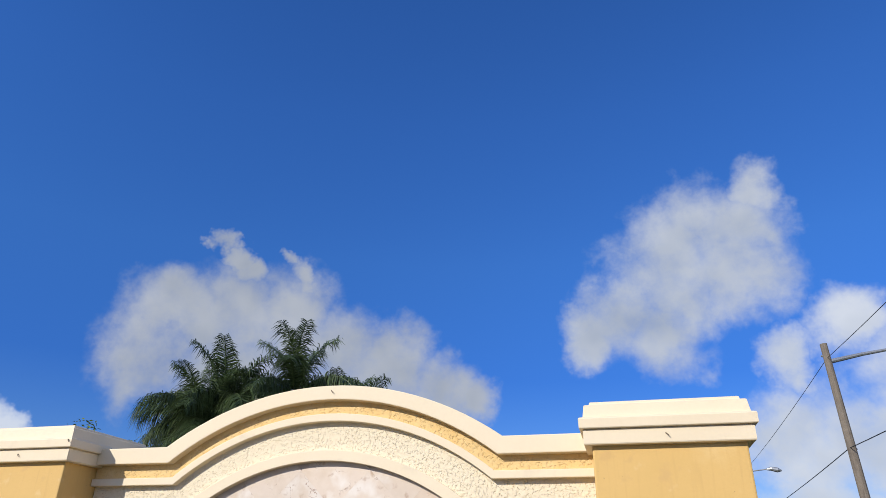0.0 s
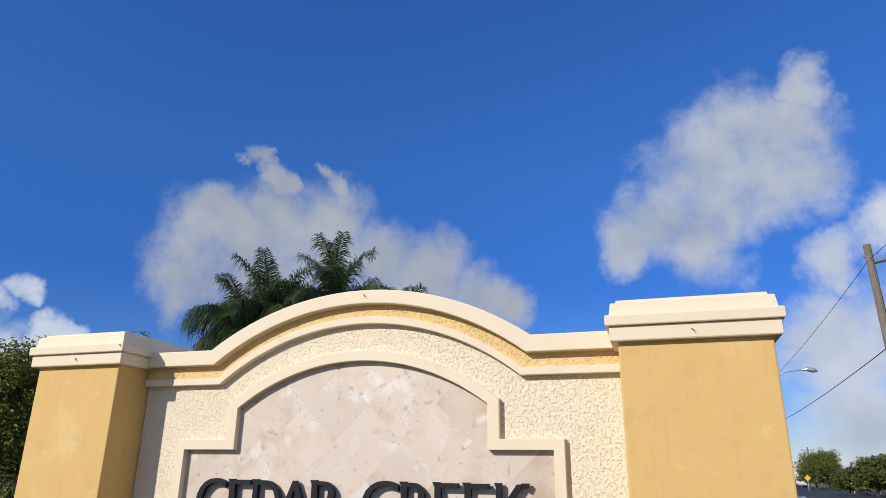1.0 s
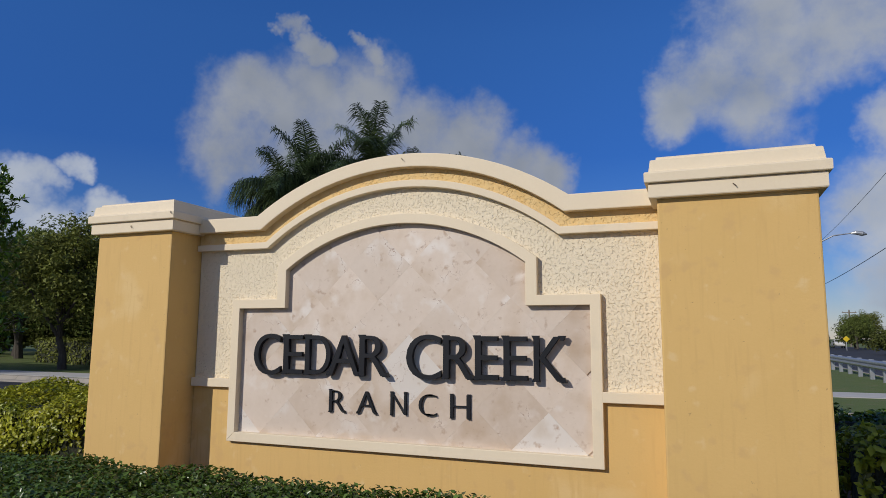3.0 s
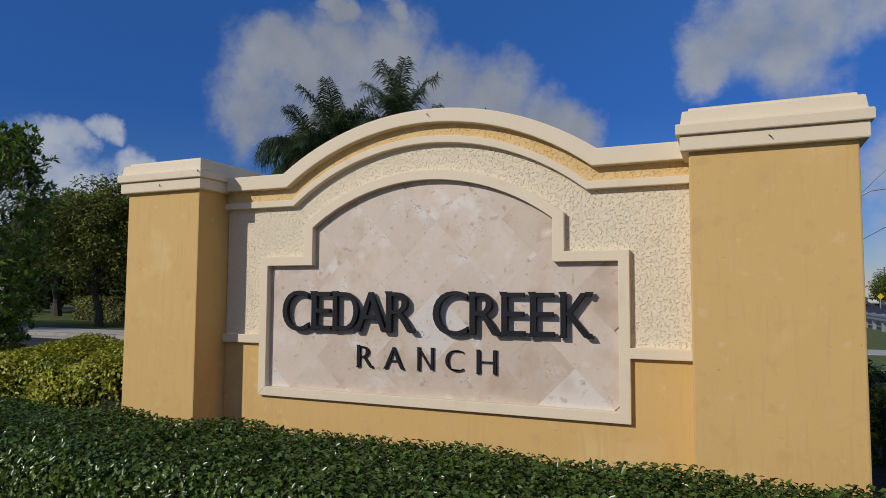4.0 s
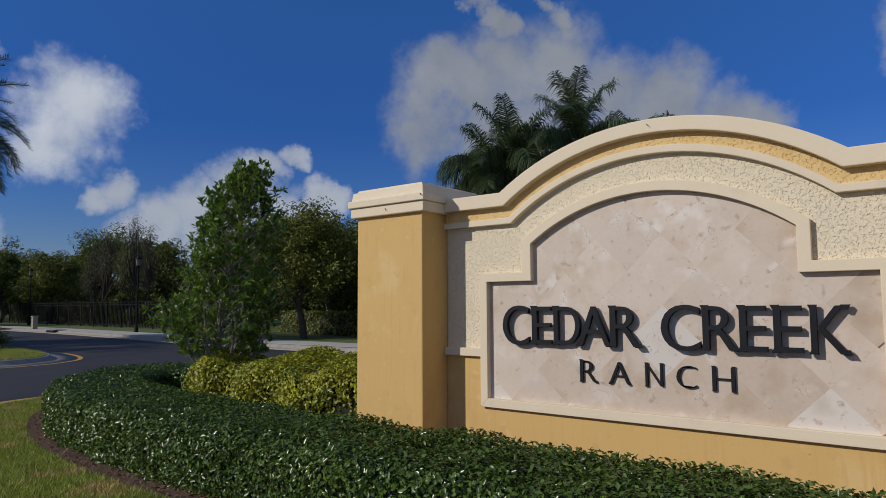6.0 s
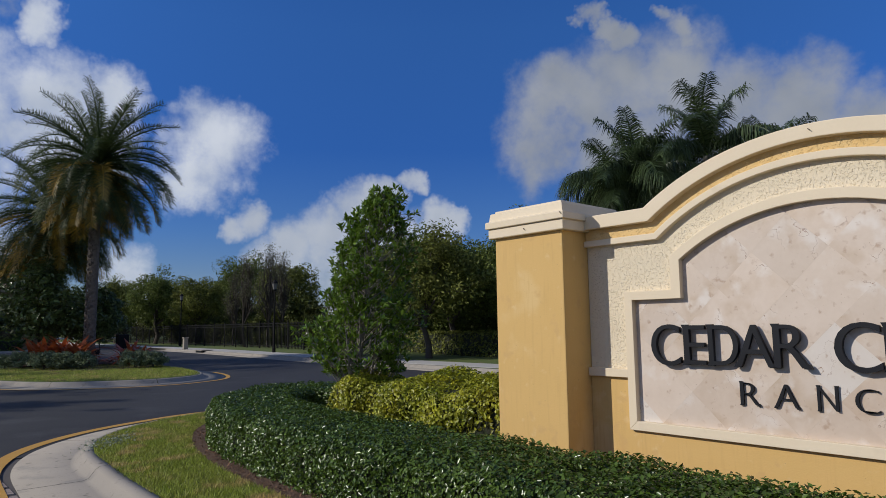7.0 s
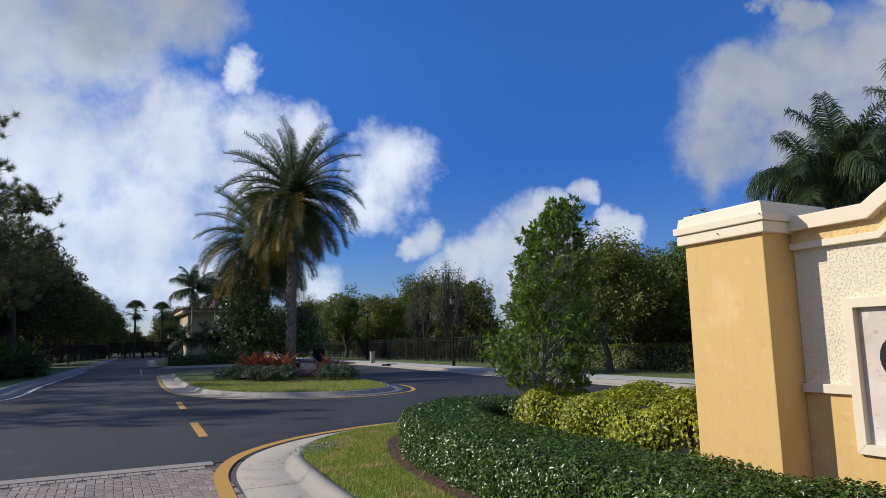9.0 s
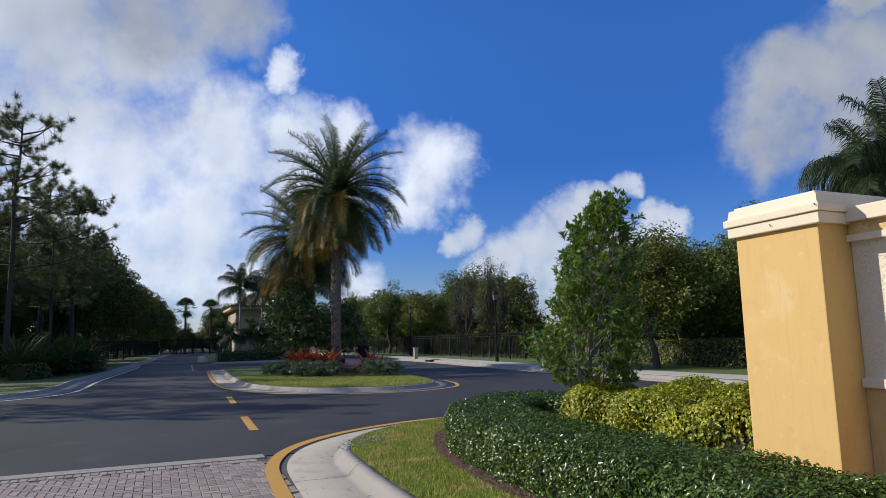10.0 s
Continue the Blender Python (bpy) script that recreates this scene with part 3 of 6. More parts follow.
HOLE = [(-1.61, 0.72), (1.61, 0.72), (1.61, 1.895), (1.13, 1.895)] + hole_arc[::-1] + [(-1.13, 1.895), (-1.61, 1.895)]
part("stucco_field", plate(TOP + [(EDGE, 0.0), (-EDGE, 0.0)], HOLE, FACE, FACE), M_stucco, sign, "rough cream knockdown stucco")
# painted base, 4 mm proud of the field
bm = bmesh.new()
for x0, x1, z0, z1 in ((-EDGE, -1.60, 0.0, 1.17), (1.60, EDGE, 0.0, 1.17), (-1.6, 1.6, 0.0, 0.725)):
    box_bm(x0, x1, 0.045, 0.07, z0, z1, 0, bm)
part("base", bm, M_yellow, sign, "smooth yellow painted base")
part("core", box_bm(-EDGE, EDGE, 0.16, 0.36, 0.0, 2.43), M_yellow, sign)
part("back_panel", ribbon(TOP, [(x, 2.40) for x, z in TOP], 0.16, 0.34), M_yellow, sign)
part("tile_backing", box_bm(-1.72, 1.72, 0.072, 0.16, 0.6, 2.40), M_grout, sign)
part("tile_backing", ribbon(arc(1.3, 2.15, 2.7), [(x, 2.1) for x, z in arc(1.3, 2.15, 2.7)], 0.072, 0.158), M_grout, sign)
for s in (-1, 1):
    part("ledge", box_bm(min(s * 1.645, s * EDGE), max(s * 1.645, s * EDGE), 0.0, 0.2, 1.145, 1.222, 0.006), M_trim, sign, "cream ledge moulding")

# frame round the panel: outer and inner outlines
outer = [(-1.65, 0.68), (-1.65, 1.93), (-1.175, 1.93), (-1.175, 2.222)] + arc(1.175, 2.222, 2.628)[1:-1] + [(1.175, 2.222), (1.175, 1.93), (1.65, 1.93), (1.65, 0.68), (-1.65, 0.68)]
inner = [(-1.57, 0.76), (-1.57, 1.85), (-1.085, 1.85), (-1.085, 2.185)] + arc(1.085, 2.185, 2.547)[1:-1] + [(1.085, 2.185), (1.085, 1.85), (1.57, 1.85), (1.57, 0.76), (-1.57, 0.76)]
part("frame", ribbon(outer, inner, 0.0, 0.09, 0.005), M_trim, sign, "cream stepped frame round the tile panel")

# travertine tiles laid as diamonds
HALF = 0.287
TILE_Y = 0.06
bm = bmesh.new()
g = 0.0002
vs = [bm.verts.new(p) for p in ((0, 0, -HALF + g), (HALF - g, 0, 0), (0, 0, HALF - g), (-HALF + g, 0, 0))]
bm.faces.new(vs)
ex = bmesh.ops.extrude_face_region(bm, geom=bm.faces[:])
bmesh.ops.translate(bm, verts=[q for q in ex["geom"] if isinstance(q, bmesh.types.BMVert)], vec=(0, 0.012, 0))
bmesh.ops.recalc_face_normals(bm, faces=bm.faces)
tile_me = bpy.data.meshes.new("tile")
bm.to_mesh(tile_me)
bm.free()
tile_me.materials.append(M_traver)
cuts = random.Random(17)
tile_cuts = [tile_me, tile_me.copy(), tile_me.copy()]
tile_cuts[1].materials[0], tile_cuts[2].materials[0] = M_traver_tan, M_traver_pale
for i in range(-13, 14):
    for j in range(-13, 14):
        if (i + j) % 2:
            continue
        x, z = 1.24 + i * HALF, 1.05 - HALF + j * HALF
        top = 1.90 if abs(x) > 1.2 else 2.60
        if abs(x) < 1.62 + HALF * 0.6 and 0.66 < z < top + 0.12 and not (abs(x) > 1.3 and z > 2.05):
            cut = 2 if (i, j) in ((0, 0), (-10, 0), (-4, 2)) else 1 if cuts.random() < 0.24 or (i, j) in ((-1, 1), (-2, 0), (-2, 2)) else 0
            part("tile", tile_cuts[cut], None, sign, m=pose(x, TILE_Y + 0.0004 * ((i * 7 + j * 3) % 3), z))


def pillar(x0, x1, label):
    y0, y1 = -0.335, 0.60
    p = thing("pillar", label, "pillar", ((x0 + x1) / 2, (y0 + y1) / 2, 0), "sign pillars")
    hx, hy = (x1 - x0) / 2, (y1 - y0) / 2
    part("shaft", box_bm(-hx, hx, -hy, hy, 0.0, 2.545, 0.012), M_yellow, p, "smooth yellow stucco shaft")

    def ring(name, levels, label):
        bm = bmesh.new()
        prev = None
        first = None
        for z, o in levels:
            vs = [bm.verts.new((sx * (hx + o), sy * (hy + o), z)) for sx, sy in ((-1, -1), (1, -1), (1, 1), (-1, 1))]
            if prev:
                for k in range(4):
                    bm.faces.new((prev[k], prev[(k + 1) % 4], vs[(k + 1) % 4], vs[k]))
            else:
                bm.faces.new(vs[::-1])
            prev = vs
        bm.faces.new(prev)
        part(name, bm, M_trim, p, label)

    ring("lower_moulding", [(2.538, 0.002), (2.541, 0.046), (2.548, 0.05), (2.632, 0.05), (2.64, 0.044)], "cream cap moulding")
    ring("upper_moulding", [(2.6405, 0.03), (2.643, 0.07), (2.648, 0.074), (2.705, 0.075), (2.714, 0.07), (2.722, 0.045), (2.80, 0.034), (2.806, 0.026)], "cream cap moulding")
    ring("cap_plate", [(2.807, 0.0), (2.828, -0.004), (2.832, -0.01)], "cream cap plate")
    return p


pillar(-2.965, -2.085, "yellow stucco pillar with a stepped cream cap beside the panel")
pillar(2.085, 3.05, "wide yellow stucco pillar with paler patches and a stepped cream cap")


def hook(x, y, z):
    """A small rusty hook left in the mouldings."""
    v, f = tube([(x, y + 0.02, z), (x, y - 0.008, z), (x + 0.008, y - 0.014, z - 0.008), (x + 0.018, y - 0.014, z - 0.02)], [0.003] * 4, 6)
    tagged(part("hook", mesh_of("hook", v, f, M_rust)), "small rusty hook fixed in the cream moulding", "hook", "light hooks")


for x, y, z in ((0.05, -0.045, 3.085), (-2.52, -0.385, 2.60), (2.56, -0.385, 2.60), (-2.04, -0.41, 2.70)):
    hook(x, y, z)


# raised letters from the built-in font, widened and flared
def letter(ch, x0, x1, z0, z1, fat, deep, stand, group, label, flare=True):
    cu = bpy.data.curves.new("letter", "FONT")
    cu.body, cu.size, cu.resolution_u = ch, 1.0, 5
    cu.offset, cu.extrude, cu.bevel_depth = 0.0, 0.5, 0.0
    ob = bpy.data.objects.new("letter", cu)
    scene.collection.objects.link(ob)
    bpy.context.view_layer.update()
    me = bpy.data.meshes.new_from_object(ob.evaluated_get(bpy.context.evaluated_depsgraph_get()))
    bpy.data.objects.remove(ob)
    n = len(me.vertices)
    co = np.empty(n * 3)
    me.vertices.foreach_get("co", co)
    co = co.reshape(n, 3)
    lo, hi = co.min(0), co.max(0)
    u = (co - lo) / (hi - lo)
    x = x0 + u[:, 0] * (x1 - x0)
    z = z0 + u[:, 1] * (z1 - z0)
    y = TILE_Y - stand - u[:, 2] * deep
    V = np.stack([x, y, z], 1)
    out = bpy.data.meshes.new("letter")
    bm = bmesh.new()
    bm.from_mesh(me)
    for q, p in zip(bm.verts, V):
        q.co = p
    # weight: push the outline outwards across the strokes
    bmesh.ops.remove_doubles(bm, verts=bm.verts, dist=1e-5)
    bmesh.ops.recalc_face_normals(bm, faces=bm.faces)
    push = {}
    for q in bm.verts:
        acc = Vector((0, 0, 0))
        for g in q.link_faces:
            if abs(g.normal.y) < 0.5:
                acc += g.normal
        if acc.length > 0:
            acc.y = 0
            push[q] = acc.normalized()
    for q, d in push.items():
        q.co += Vector((d.x * fat * 0.4, 0, d.z * (fat - 0.010)))
    # flared feet and tips on the upright strokes
    if flare:
        h = z1 - z0
        feet = {"E": [(0.05, 0), (0.05, 1)], "D": [(0.05, 0), (0.05, 1)], "R": [(0.05, 0), (0.05, 1), (0.93, 0)], "K": [(0.06, 0), (0.06, 1), (0.95, 0), (0.93, 1)],
                "A": [(0.04, 0), (0.96, 0)], "H": [(0.06, 0), (0.06, 1), (0.94, 0), (0.94, 1)], "N": [(0.06, 0), (0.06, 1), (0.94, 1)], "C": []}[ch]
        for fx, top in feet:
            cx, cz = x0 + fx * (x1 - x0), (z1 if top else z0)
            w, s = h * 0.075 + abs(fat), (-1 if top else 1)
            yf, yb = TILE_Y - stand - deep + 0.0015, TILE_Y - stand - 0.0015
            shape = [(cx - w, cz - s * fat * 0.5), (cx + w, cz - s * fat * 0.5), (cx + h * 0.035, cz + s * h * 0.10), (cx - h * 0.035, cz + s * h * 0.10)]
            a = [bm.verts.new((px, yf, pz)) for px, pz in shape]
            b = [bm.verts.new((px, yb, pz)) for px, pz in shape]
            bm.faces.new(a)
            bm.faces.new(b[::-1])
            for k in range(4):
                bm.faces.new((a[k], b[k], b[(k + 1) % 4], a[(k + 1) % 4]))
        bmesh.ops.recalc_face_normals(bm, faces=bm.faces)
    bm.to_mesh(out)
    bm.free()
    out.materials.append(M_letter)
    return tagged(part("letter", out), label, "sign letter", group)


ROW_1 = [("C", -1.39, -1.115), ("E", -1.08, -0.885), ("D", -0.86, -0.61), ("A", -0.635, -0.335), ("R", -0.335, -0.075),
         ("C", 0.095, 0.395), ("R", 0.415, 0.66), ("E", 0.68, 0.865), ("E", 0.91, 1.095), ("K", 1.145, 1.375)]
for k, (ch, a, b) in enumerate(ROW_1):
    big = k in (0, 5)
    letter(ch, a, b, 1.262 if big else 1.28, 1.632 if big else 1.62, 0.004, 0.04, 0.022, "main sign letters", "large raised black metal letter " + ch + " on travertine")
for ch, a, b in [("R", -0.635, -0.48), ("A", -0.37, -0.19), ("N", -0.06, 0.082), ("C", 0.19, 0.343), ("H", 0.46, 0.625)]:
    letter(ch, a, b, 0.972, 1.163, 0.0, 0.018, 0.004, "small sign letters", "small raised black metal letter " + ch + " on travertine", True)


# ---------------------------------------------------------------- planting
def hedge(name, line, half, z0, z1, leaves, leaf, mat, label, seed, group="", uneven=0.05, droop=0.0):
    """A clipped hedge along a line: a dark inner mass, coloured for the shade within, and a skin of leaves."""
    rng = np.random.default_rng(seed)
    h = thing(name, label, "hedge", (line[0].x, line[0].y, z0), group)
    inset = 0.07
    r = 0.16
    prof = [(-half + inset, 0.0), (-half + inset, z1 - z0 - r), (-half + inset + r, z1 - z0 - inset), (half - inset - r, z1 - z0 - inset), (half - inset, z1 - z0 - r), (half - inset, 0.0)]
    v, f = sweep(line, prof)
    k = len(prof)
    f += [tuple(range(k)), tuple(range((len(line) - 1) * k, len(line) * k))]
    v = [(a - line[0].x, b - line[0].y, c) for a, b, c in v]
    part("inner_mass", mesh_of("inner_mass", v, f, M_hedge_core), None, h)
    # skin: places along the way and round the section
    P = np.array([(p.x, p.y) for p in line])
    seg = np.linalg.norm(np.diff(P, axis=0), axis=1)
    cum = np.concatenate([[0], np.cumsum(seg)])
    n = leaves
    s = rng.uniform(-0.25 * half, cum[-1] + 0.25 * half, n)
    sc = np.clip(s, 0, cum[-1])
    i = np.clip(np.searchsorted(cum, sc) - 1, 0, len(seg) - 1)
    t = ((sc - cum[i]) / seg[i])[:, None]
    base = P[i] * (1 - t) + P[i + 1] * t
    d = (P[i + 1] - P[i]) / seg[i][:, None]
    base += d * (s - sc)[:, None]
    left = np.stack([-d[:, 1], d[:, 0]], 1)
    H = z1 - z0
    per = rng.uniform(0, 2 * H + 2 * half, n)
    off, z, no, nz = np.empty(n), np.empty(n), np.zeros(n), np.zeros(n)
    a = per < H
    b = (per >= H) & (per < H + 2 * half)
    c = per >= H + 2 * half
    off[a], z[a], no[a] = -half, per[a], -1
    off[b], z[b], nz[b] = per[b] - H - half, H, 1
    off[c], z[c], no[c] = half, per[c] - H - 2 * half, 1
    corner = (np.abs(off) > half - r) & (z > H - r)
    ang = np.arctan2(z - (H - r), np.abs(off) - (half - r))
    off = np.where(corner, np.sign(off) * (half - r + r * np.cos(ang)), off)
    z = np.where(corner, H - r + r * np.sin(ang), z)
    no = np.where(corner, np.sign(off) * np.cos(ang), no)
    nz = np.where(corner, np.sin(ang), nz)
    wav = np.array([noise.noise(Vector((x * 1.7, y * 1.7, zz * 2 + seed))) for x, y, zz in zip(base[:, 0] + left[:, 0] * off, base[:, 1] + left[:, 1] * off, z)])
    grow = uneven * wav * 1.6 + np.minimum(rng.normal(0, 0.035, n), 0.06) - 0.02
    off = off + no * grow
    z = z + nz * grow
    pos = np.stack([base[:, 0] + left[:, 0] * off - line[0].x, base[:, 1] + left[:, 1] * off - line[0].y, np.maximum(z, 0.03)], 1)
    nor = np.stack([left[:, 0] * no, left[:, 1] * no, nz], 1) + rng.normal(0, 0.55, (n, 3)) + np.array([0, 0, 0.25])
    part("leaves", leaf_mesh("leaves", pos, nor, mat, leaf, 0.6, rng, 0.3, droop), None, h, kind="stuff")
    return h


BED_Z = 0.15
# mulch bed round the sign
bed = smooth_line([(7, -2.30), (0, -2.32), (-3.5, -2.38), (-5.7, -2.22), (-7.5, -1.74), (-8.8, -0.97), (-9.2, 0.1), (-8.8, 1.3), (-7.5, 2.1), (-4, 2.6), (7, 2.8)], 6)
slab("mulch_bed", [(p.x, p.y) for p in bed], 0.05, BED_Z, M_mulch, "brown bark mulch bed round the sign", "mulch")

hedge("hedge", smooth_line([(6.2, -1.62), (2, -1.6), (-2, -1.6), (-4.5, -1.55), (-6.4, -1.3), (-7.62, -0.72), (-8.22, -0.02), (-8.2, 0.62), (-7.5, 1.05), (-6.3, 1.35), (-4.5, 1.5)], 6),
      0.58, BED_Z - 0.03, 0.66, 200000, 0.040, M_hedge, "clipped dark green hedge with small glossy leaves along the sign", 3, uneven=0.03)
hedge("golden_hedge", smooth_line([(-2.4, 1.0), (-3.3, 0.58), (-4.2, 0.45), (-5.3, 0.42), (-6.35, 0.42)], 5), 0.62, BED_Z - 0.03, 0.93, 52000, 0.050, M_gold,
      "loose golden-leaved hedge beside the pillar", 5, uneven=0.14)
hedge("hedge", smooth_line([(3.3, 3.5), (5, 3.6), (8, 3.7)], 4), 0.6, BED_Z - 0.03, 0.82, 9000, 0.075, M_hedge, "dark green hedge behind the sign pillar", 7, uneven=0.1)
hedge("golden_hedge", smooth_line([(3.5, 1.5), (5, 1.55), (7, 1.65)], 4), 0.5, BED_Z - 0.03, 0.80, 9000, 0.085, M_gold, "golden-leaved hedge behind the sign pillar", 9, uneven=0.12)


def limbs_tree(name, label, category, h, crown, trunk_r, fork, n_limbs, clumps, per, leaf, mat, bark, seed, stems=1, clump_r=0.55, width=0.45, low=0.3, droop=0.0, cone=0.25):
    """A tree at the origin: tapered stems and limbs that end in clumps of leaves. crown: (radius x, radius y, from z, to z)."""
    rng = np.random.default_rng(seed)
    t = thing(name, label, category)
    rx, ry, za, zb = crown
    wood, ends = [], []
    for s in range(stems):
        lean = rng.normal(0, 0.06 * h if stems > 1 else 0.02 * h, 2)
        top = np.array([lean[0], lean[1], fork * (0.8 + 0.4 * rng.random())])
        pts = [(rng.normal(0, 0.05) if stems > 1 else 0, rng.normal(0, 0.05) if stems > 1 else 0, -0.1)]
        for k in (0.35, 0.7, 1.0):
            pts.append((top[0] * k + rng.normal(0, 0.015 * h), top[1] * k + rng.normal(0, 0.015 * h), top[2] * k))
        rr = trunk_r / math.sqrt(stems)
        wood.append(tube(pts, [rr * 1.25, rr, rr * 0.85, rr * 0.7], 8))
        for q in range(max(2, n_limbs // stems)):
            a = rng.uniform(0, 2 * math.pi)
            e = rng.uniform(0.15, 1.0)
            goal = np.array([math.cos(a) * rx * (0.92 - (0.4 + 0.6 * cone) * e) * rng.uniform(0.6, 1), math.sin(a) * ry * (0.92 - (0.4 + 0.6 * cone) * e) * rng.uniform(0.6, 1), za + (zb - za) * (0.12 + 0.8 * e)])
            st = np.array(pts[-1]) if rng.random() < 0.6 else np.array(pts[-2])
            mid = st * 0.5 + goal * 0.5 + np.array([0, 0, 0.06 * h]) + rng.normal(0, 0.03 * h, 3)
            wood.append(tube([st, mid, goal], [rr * 0.55, rr * 0.3, rr * 0.08], 6))
            ends += [goal, mid * 0.4 + goal * 0.6]
            for _ in range(2):
                tw = goal + np.clip(rng.normal(0, 1, 3), -1.2, 1.2) * np.array([rx, ry, (zb - za) / 2]) * 0.2
                wood.append(tube([mid * 0.3 + goal * 0.7, tw], [rr * 0.14, rr * 0.05], 5))
                ends.append(tw)
    part("trunk", mesh_of("trunk", *join(wood), bark), None, t)
    # clumps: some at the limbs' ends, the rest over the crown's uneven outer part
    cs = []
    for k in range(clumps):
        if k < len(ends):
            cs.append(ends[k])
            continue
        u = rng.normal(0, 1, 3)
        u /= np.linalg.norm(u)
        rad = rng.uniform(low, 1.0) ** 0.6
        lump = 0.82 + 0.35 * noise.noise(Vector(u * 2.3) + Vector((seed, 0, 0)))
        zc = (za + zb) / 2
        taper = 1.0 - cone * max(0, u[2] * rad)
        cs.append(np.array([u[0] * rx * rad * lump * taper, u[1] * ry * rad * lump * taper, zc + u[2] * (zb - za) / 2 * rad * lump]))
    cs = np.array(cs)
    size = clump_r * rng.uniform(0.55, 1.25, len(cs))
    idx = np.repeat(np.arange(len(cs)), per)
    u = rng.normal(0, 1, (len(idx), 3))
    u /= np.linalg.norm(u, axis=1, keepdims=True)
    pos = cs[idx] + u * (size[idx] * rng.uniform(0.35, 1, len(idx)) ** 0.5)[:, None] * np.array([1, 1, 0.75])
    up = u * 0.6 + rng.normal(0, 0.5, u.shape) + np.array([0, 0, 0.5])
    part("crown", leaf_mesh("crown", pos, up, mat, leaf, width, rng, 0.2, droop), None, t)
    return t


def put(src, x, y, turn=0.0, size=1.0, z=None, label=""):
    c = copy_thing(src, pose(x, y, LAWN_Z if z is None else z, 0, 0, turn) @ Matrix.Scale(size, 4))
    if label:
        tagged(c, label)
    return c


def leaves_along(name, bases, axes, mat, length, width, rng):
    """Pointed leaves that grow from bases along axes, faces turned up, folded along the rib and bent at the tip."""
    n = len(bases)
    c, a = np.asarray(bases, float), np.asarray(axes, float)
    a /= np.linalg.norm(a, axis=1, keepdims=True) + 1e-9
    b = np.cross(a, np.array([0, 0, 1.0]) + rng.normal(0, 0.45, (n, 3)))
    b /= np.linalg.norm(b, axis=1, keepdims=True) + 1e-9
    u = np.cross(b, a)
    L = (length * rng.uniform(0.6, 1.2, n))[:, None]
    W = L * width * 0.5
    v = np.stack([c, c + a * L * 0.55 + b * W + u * L * 0.05, c + a * L - u * L * 0.12, c + a * L * 0.55 - b * W + u * L * 0.05, c + a * L * 0.55 - u * L * 0.01], 1)
    idx = (np.arange(n) * 5)[:, None] + np.array([0, 1, 4, 1, 2, 4, 0, 4, 3, 4, 2, 3])
    me = bpy.data.meshes.new(name)
    me.vertices.add(n * 5)
    me.vertices.foreach_set("co", v.ravel())
    me.loops.add(n * 12)
    me.loops.foreach_set("vertex_index", idx.ravel())
    me.polygons.add(n * 4)
    me.polygons.foreach_set("loop_start", np.arange(n * 4) * 3)
    me.materials.append(mat)
    me.update(calc_edges=True)
    me.validate()
    return me


def young_tree(x, y, z, seed):
    """A young tree of many rising shoots, bare at the foot, each shoot ending in whorls of long leaves."""
    rng = np.random.default_rng(seed)
    t = thing("young_tree", "young bushy tree with glossy green leaves in the planting bed", "tree", (x, y, z))
    low, top = 0.98, 3.62
    wood, bases, axes = [], [], []

    def leader(h):
        f = max(0.0, h / top)
        return np.array([0.10 * f * f, 0.36 * f * f - 0.05 * math.sin(5 * f), h])

    wood.append(tube([leader(h) for h in (-0.1, 0.5, 1.1, 1.8, 2.5, 3.1, 3.5)], [0.042, 0.036, 0.031, 0.026, 0.02, 0.013, 0.006], 7))
    for k in range(9):
        # bare shoots that fan out from the foot
        a = 2 * math.pi * k / 9 + rng.uniform(-0.3, 0.3)
        r, h = rng.uniform(0.35, 0.75), rng.uniform(1.2, 1.9)
        st = leader(rng.uniform(0.15, 0.55))
        end = leader(h) + np.array([math.cos(a) * r, math.sin(a) * r, 0])
        mid = st * 0.45 + end * 0.55 + np.array([math.cos(a) * 0.1, math.sin(a) * 0.1, -0.08])
        wood.append(tube([st, mid, end], [0.02, 0.014, 0.006], 5))
    for k in range(215):
        v = (k + rng.random()) / 215
        a = k * 2.39996 + rng.normal(0, 0.35)
        r = np.interp(v, [0, 0.15, 0.4, 0.65, 0.85, 0.95, 1.0], [0.70, 0.84, 0.77, 0.60, 0.38, 0.22, 0.08])
        r *= 0.88 + 0.55 * noise.noise(Vector((math.cos(a) * 1.3, math.sin(a) * 1.3, v * 4.5 + seed))) + rng.normal(0, 0.07)
        # a thin place in the upper crown
        if 0.48 < v < 0.86 and math.cos(a - 1.0) > 0.0 and rng.random() < 0.62:
            continue
        h = low + (top - low) * v
        out = np.array([math.cos(a), math.sin(a), 0])
        end = leader(h) + out * r
        st = leader(max(0.4, h - 0.45 - 0.35 * r))
        mid = st * 0.5 + end * 0.5 + out * 0.04 - np.array([0, 0, 0.07])
        wood.append(tube([st, mid, end], [0.010, 0.007, 0.003], 4))
        way = (end - mid) / np.linalg.norm(end - mid)
        for q in range(7):
            f = rng.uniform(0.15, 1.0) ** 0.6
            tip = (mid * (1 - f) + end * f) + rng.normal(0, 0.085, 3) * (0.4 if q == 0 else 1.0)
            wood.append(tube([mid * (1 - f * 0.9) + end * f * 0.9, tip], [0.004, 0.002], 3, False))
            for w in range(11):
                ax = way * 0.55 + rng.normal(0, 0.62, 3) + np.array([0, 0, 0.25])
                bases.append(tip - way * 0.05 * rng.random())
                axes.append(ax)
    part("trunk", mesh_of("trunk", *join(wood), M_bark_pale), None, t, "thin pale stems")
    part("crown", leaves_along("crown", bases, axes, M_young, 0.105, 0.37, rng), None, t)
    return t


young_tree(-6.55, 0.42, BED_Z, 11)


